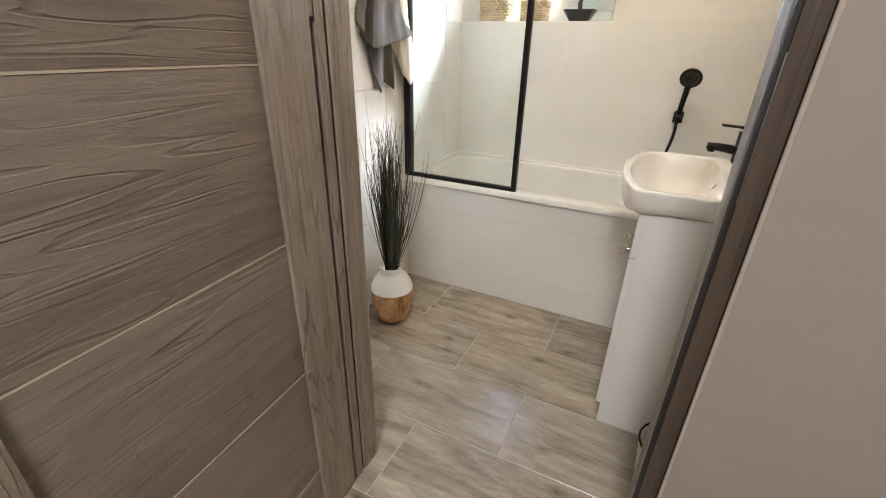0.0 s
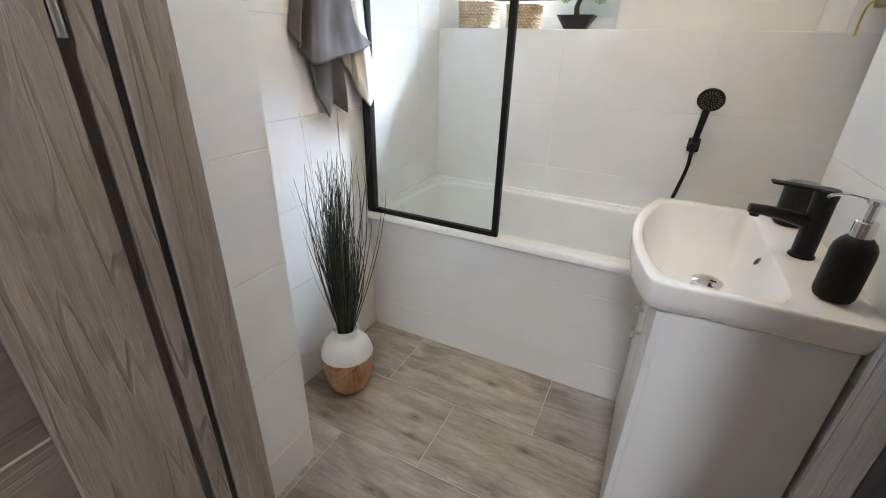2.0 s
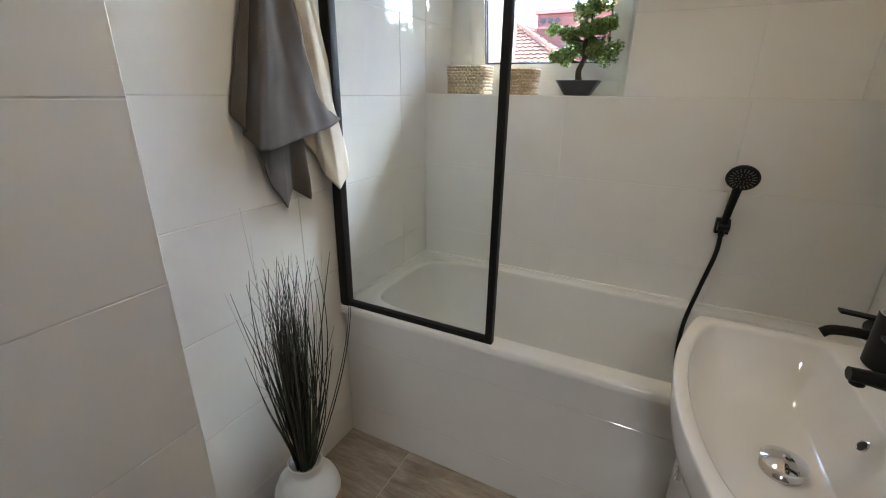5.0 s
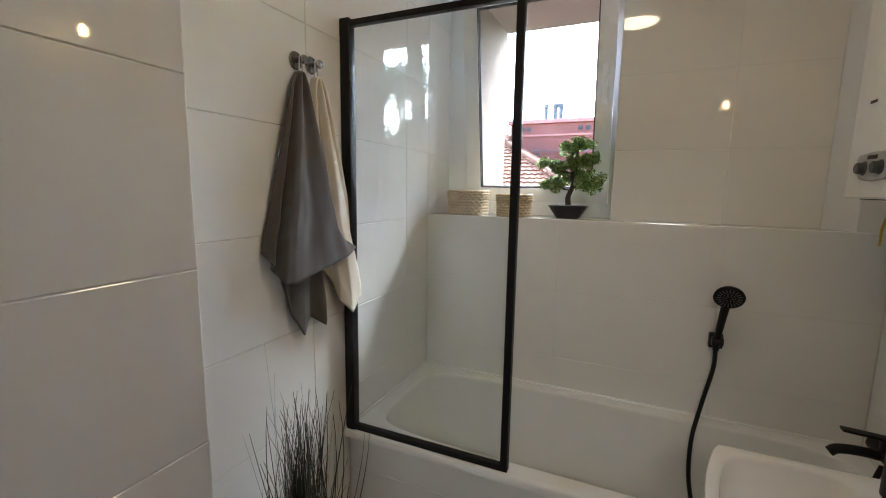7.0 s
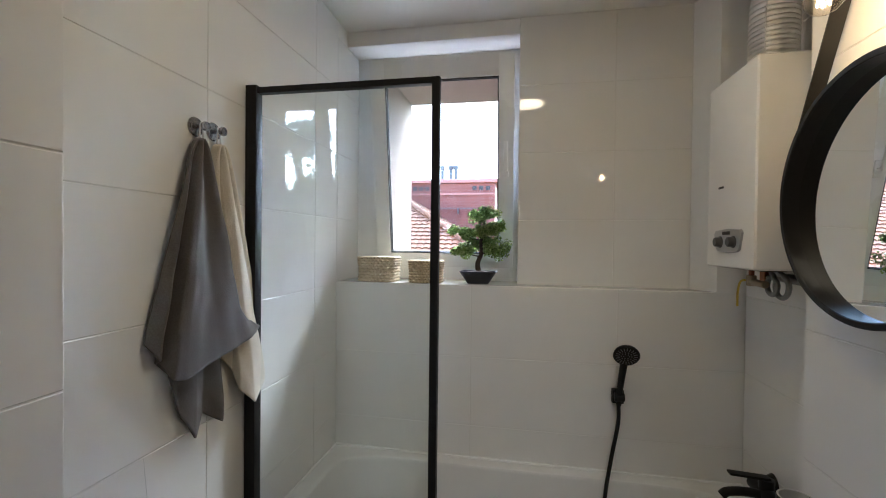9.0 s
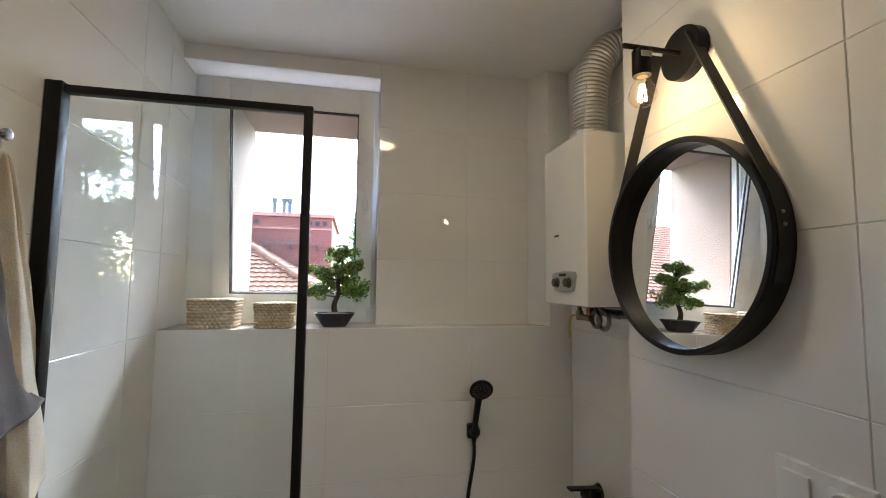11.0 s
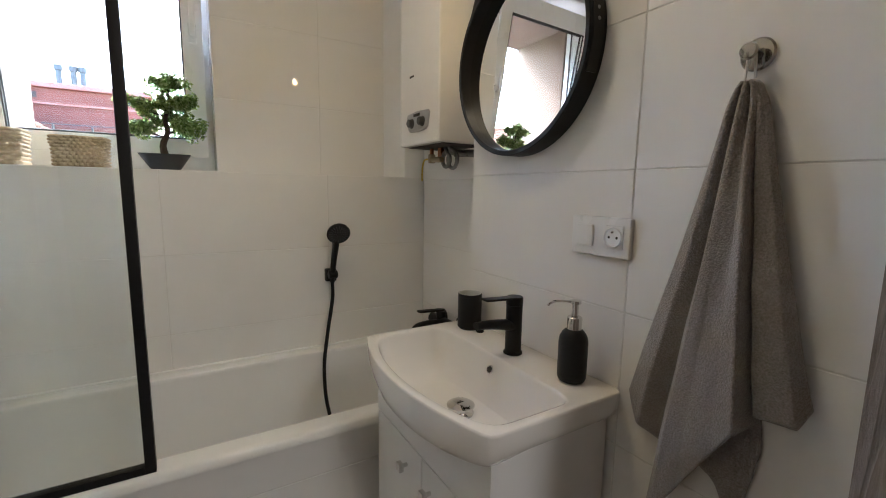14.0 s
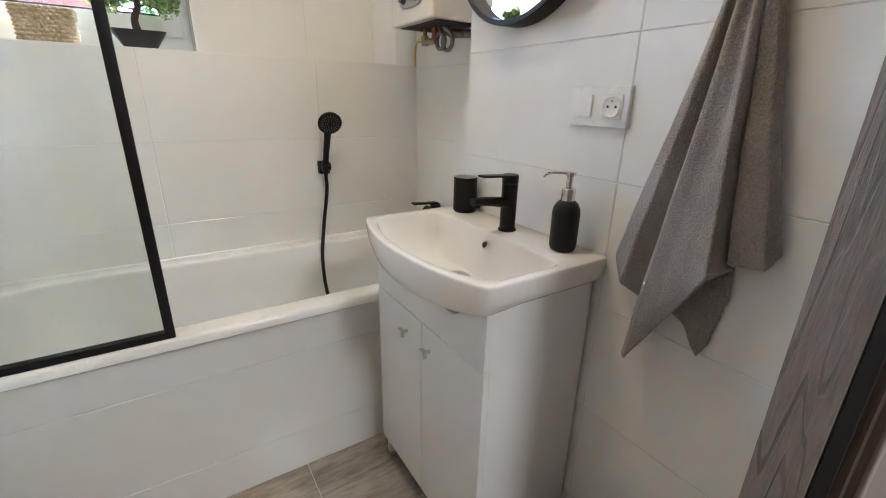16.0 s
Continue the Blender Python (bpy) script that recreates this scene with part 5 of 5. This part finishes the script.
# front slope: runs along -x from the hip corner, rising towards +y
f_up, e_up = slope_f.normalized(), slope_e.normalized()
lenf, lene = slope_f.length, slope_e.length
corner = H1 - HD * 1.4
part("wall", box(corner.x - 9, corner.x - 0.3, corner.y + 0.3, corner.y + 9, -7.0, corner.z - 0.02), M_STUCCO, house)
roof_slope("roof", corner, (-1, 0, 0), slope_f, 74, 48, lambda x, y: x > (y + 0.1) / lenf * 1.2 - 0.12 and y < lenf * 4.6, house)
roof_slope("roof", corner, (0, 1, 0), slope_e, 74, 48, lambda x, y: x > (y + 0.1) / lene * 1.3 - 0.12 and y < lene * 4.6, house)
rb = bmesh.new()
for i in range(26):
    p0 = corner + HD * (i * 0.178)
    p1 = corner + HD * (i * 0.178 + 0.20)
    rb = join(rb, lathe([(0.075, 0), (0.06, (p1 - p0).length)], 12, p0 + Vector((0, 0, 0.03)), p1 - p0))
part("ridge", rb, M_RIDGE, house, "clay ridge tiles")

bb = thing("brick_building", (-2.2, 13.0, -7.0), "red-brick building with a flat roof and metal flues", "building")
part("wall", box(-3.35, -1.02, 12.0, 16.0, -7.0, 3.12), M_BRICK, bb)
M_COPING = speckled("weathered coping", (0.30, 0.12, 0.09), (0.38, 0.17, 0.13), 0.8)
part("coping", box(-3.42, -0.96, 11.94, 16.06, 3.12, 3.22, 0.01), M_COPING, bb)
part("band", box(-3.38, -0.99, 11.97, 12.0, 2.80, 2.84), M_COPING, bb)
for x0 in (-3.25, -3.08, -2.91, -1.62, -1.44, -1.26):
    part("vent", box(x0, x0 + 0.11, 11.985, 12.05, 2.92, 3.03), M_DARK, bb, "dark vent opening")
part("rail", box(-2.75, -1.25, 11.85, 11.87, 2.42, 2.44), M_KNOB, bb, "metal rail")
for x0 in (-2.6, -2.0, -1.4):
    part("bracket", box(x0, x0 + 0.02, 11.85, 12.0, 2.28, 2.42), M_KNOB, bb)
for x0 in (-2.55, -2.31, -2.16):
    part("flue", join(rod((x0, 12.6, 3.2), (x0, 12.6, 3.62), 0.055), rod((x0, 12.6, 3.58), (x0, 12.6, 3.70), 0.075)), M_KNOB, bb, "metal flue")

M_TREE = leaf_mat("tree foliage", [(0.0, (0.020, 0.045, 0.016)), (0.5, (0.045, 0.090, 0.028)), (1.0, (0.10, 0.16, 0.055))])
def tree(x, y, top, spread, seed, n=2600):
    rng = random.Random(seed)
    t = thing("tree", (x, y, -7.0), "tall leafy broad-leaved tree beyond the roofs", "tree", "trees outside")
    wood_b = tube(spline([(x, y, -7.2), (x + 0.1, y, -4.0), (x - 0.1, y + 0.1, top - 4.0), (x, y, top - 0.6)], 6), 0.2, 10, radii=[0.26 - 0.23 * i / 18 for i in range(19)])
    cr = bmesh.new()
    for i in range(11):
        a, h = rng.uniform(0, 6.28), rng.uniform(0.0, 1.0)
        rr = spread * (1.0 - 0.65 * h) * rng.uniform(0.4, 1.0)
        c = Vector((x + rr * math.cos(a), y + rr * math.sin(a), top - 0.5 - (1 - h) * 5.0))
        wood_b = tube(spline([(x, y, c.z - 1.6), (x + (c.x - x) * 0.5, y + (c.y - y) * 0.5, c.z - 0.7), c], 3), 0.05, 6, wood_b)
        leaf_cloud(cr, c, spread * 0.50, 0.85, n // 11, 0.13, rng)
    part("trunk", wood_b, M_BARK, t)
    tagged(part("crown", cr, M_TREE, t, smooth=0), kind="stuff")
tree(-0.45, 26.0, 5.6, 2.0, 11, 5000)
tree(5.2, 13.5, 5.4, 2.4, 12, 9000)
tree(9.2, 13.0, 6.6, 2.8, 13, 9000)
tree(3.4, 17.5, 5.2, 2.2, 14, 7000)

# ---- tiles (last: many pieces) ----
TILE_MESH = {}
def tile_mesh(w, h, material, t=G, bev=0.0010):
    key = (round(w, 4), round(h, 4), material.name)
    if key not in TILE_MESH:
        b = bmesh.new()
        def ring(i, z):
            return [b.verts.new((sx * (w / 2 - i), sy * (h / 2 - i), z)) for sx, sy in ((-1, -1), (1, -1), (1, 1), (-1, 1))]
        r0, r1, r2 = ring(0, -t), ring(0, -bev), ring(bev * 1.3, 0)
        for a, c in ((r0, r1), (r1, r2)):
            for i in range(4):
                b.faces.new((a[i], a[(i + 1) % 4], c[(i + 1) % 4], c[i]))
        b.faces.new(r2)
        TILE_MESH[key] = to_mesh("tile", b, material, 0)
    return TILE_MESH[key]

def tile_face(parent, origin, u, v, us, vs, material, gap=0.0018):
    """Tiles over a grid of joints; u and v are the face's axes, and the tiles' tops lie in the face's plane."""
    u, v, o = Vector(u), Vector(v), Vector(origin)
    nrm = u.cross(v)
    rot = Matrix((u, v, nrm)).transposed().to_4x4()
    base = ROOT[parent]
    for u0, u1 in zip(us, us[1:]):
        for v0, v1 in zip(vs, vs[1:]):
            ob = new("tile", tile_mesh(u1 - u0 - gap, v1 - v0 - gap, material))
            ob.parent = parent
            ob.matrix_local = Matrix.Translation(o + u * (u0 + u1) / 2 + v * (v0 + v1) / 2 - base) @ rot

ROWS_Z = [0.0, 0.145, 0.435, 0.725, 1.015, 1.305]
UP_Z = [LEDGE, 1.595, 1.885, 2.175, CZ]
X, Y, Z = (1, 0, 0), (0, 1, 0), (0, 0, 1)
tile_face(wall_west, (WX, 0, 0), Y, Z, [PY, 1.655, 2.246, NY], ROWS_Z + UP_Z[1:], M_TILE)
tile_face(wall_west, (WX, 0, 0), Y, Z, [NY, 2.70], UP_Z[:-1] + [LINTEL], M_TILE)
tile_face(wall_pier, (PX, 0, 0), Y, Z, [SY1 + 0.002, PY], ROWS_Z + UP_Z[1:], M_TILE)
tile_face(wall_pier, (0, PY, 0), (-1, 0, 0), Z, [-PX + G, -WX], ROWS_Z + UP_Z[1:], M_TILE)
tile_face(wall_north, (0, NY, 0), X, Z, [WX, -0.526, 0.057, RX], [0.5] + ROWS_Z[3:-1] + [LEDGE - 0.001], M_TILE)
tile_face(wall_upper, (0, UY, 0), X, Z, [WR, 0.057, 0.352], UP_Z, M_TILE)
tile_face(wall_upper, (WR, 0, 0), (0, -1, 0), Z, [-2.70, -UY - G], [LEDGE, 1.595, 1.885, 2.175, LINTEL], M_TILE)
tile_face(wall_east, (EX, 0, 0), (0, -1, 0), Z, [-MY, -1.207, -SY1 - 0.002], ROWS_Z + UP_Z[1:], M_TILE)
tile_face(wall_recess, (RX, 0, 0), (0, -1, 0), Z, [-NY, -MY], [0.5] + ROWS_Z[3:] + UP_Z[1:], M_TILE)
tile_face(front, (0, 1.825, 0), X, Z, [WX, 0.31], [0.0, 0.145, 0.435, 0.558], M_TILE)

for y0, y1, xs in ((1.52, 1.832, [WX - 0.006, -0.855, -0.255, 0.345]), (1.22, 1.52, [WX - 0.006, -0.555, 0.045, 0.345]), (0.92, 1.22, [WX - 0.006, -0.855, -0.255, 0.345]), (0.62, 0.92, [-1.0, -0.555, 0.045, 0.345]), (0.32, 0.62, [-0.855, -0.255, 0.345])):
    tile_face(floor, (0, 0, 0), X, Y, xs, [y0, y1], M_FLOOR, 0.003)
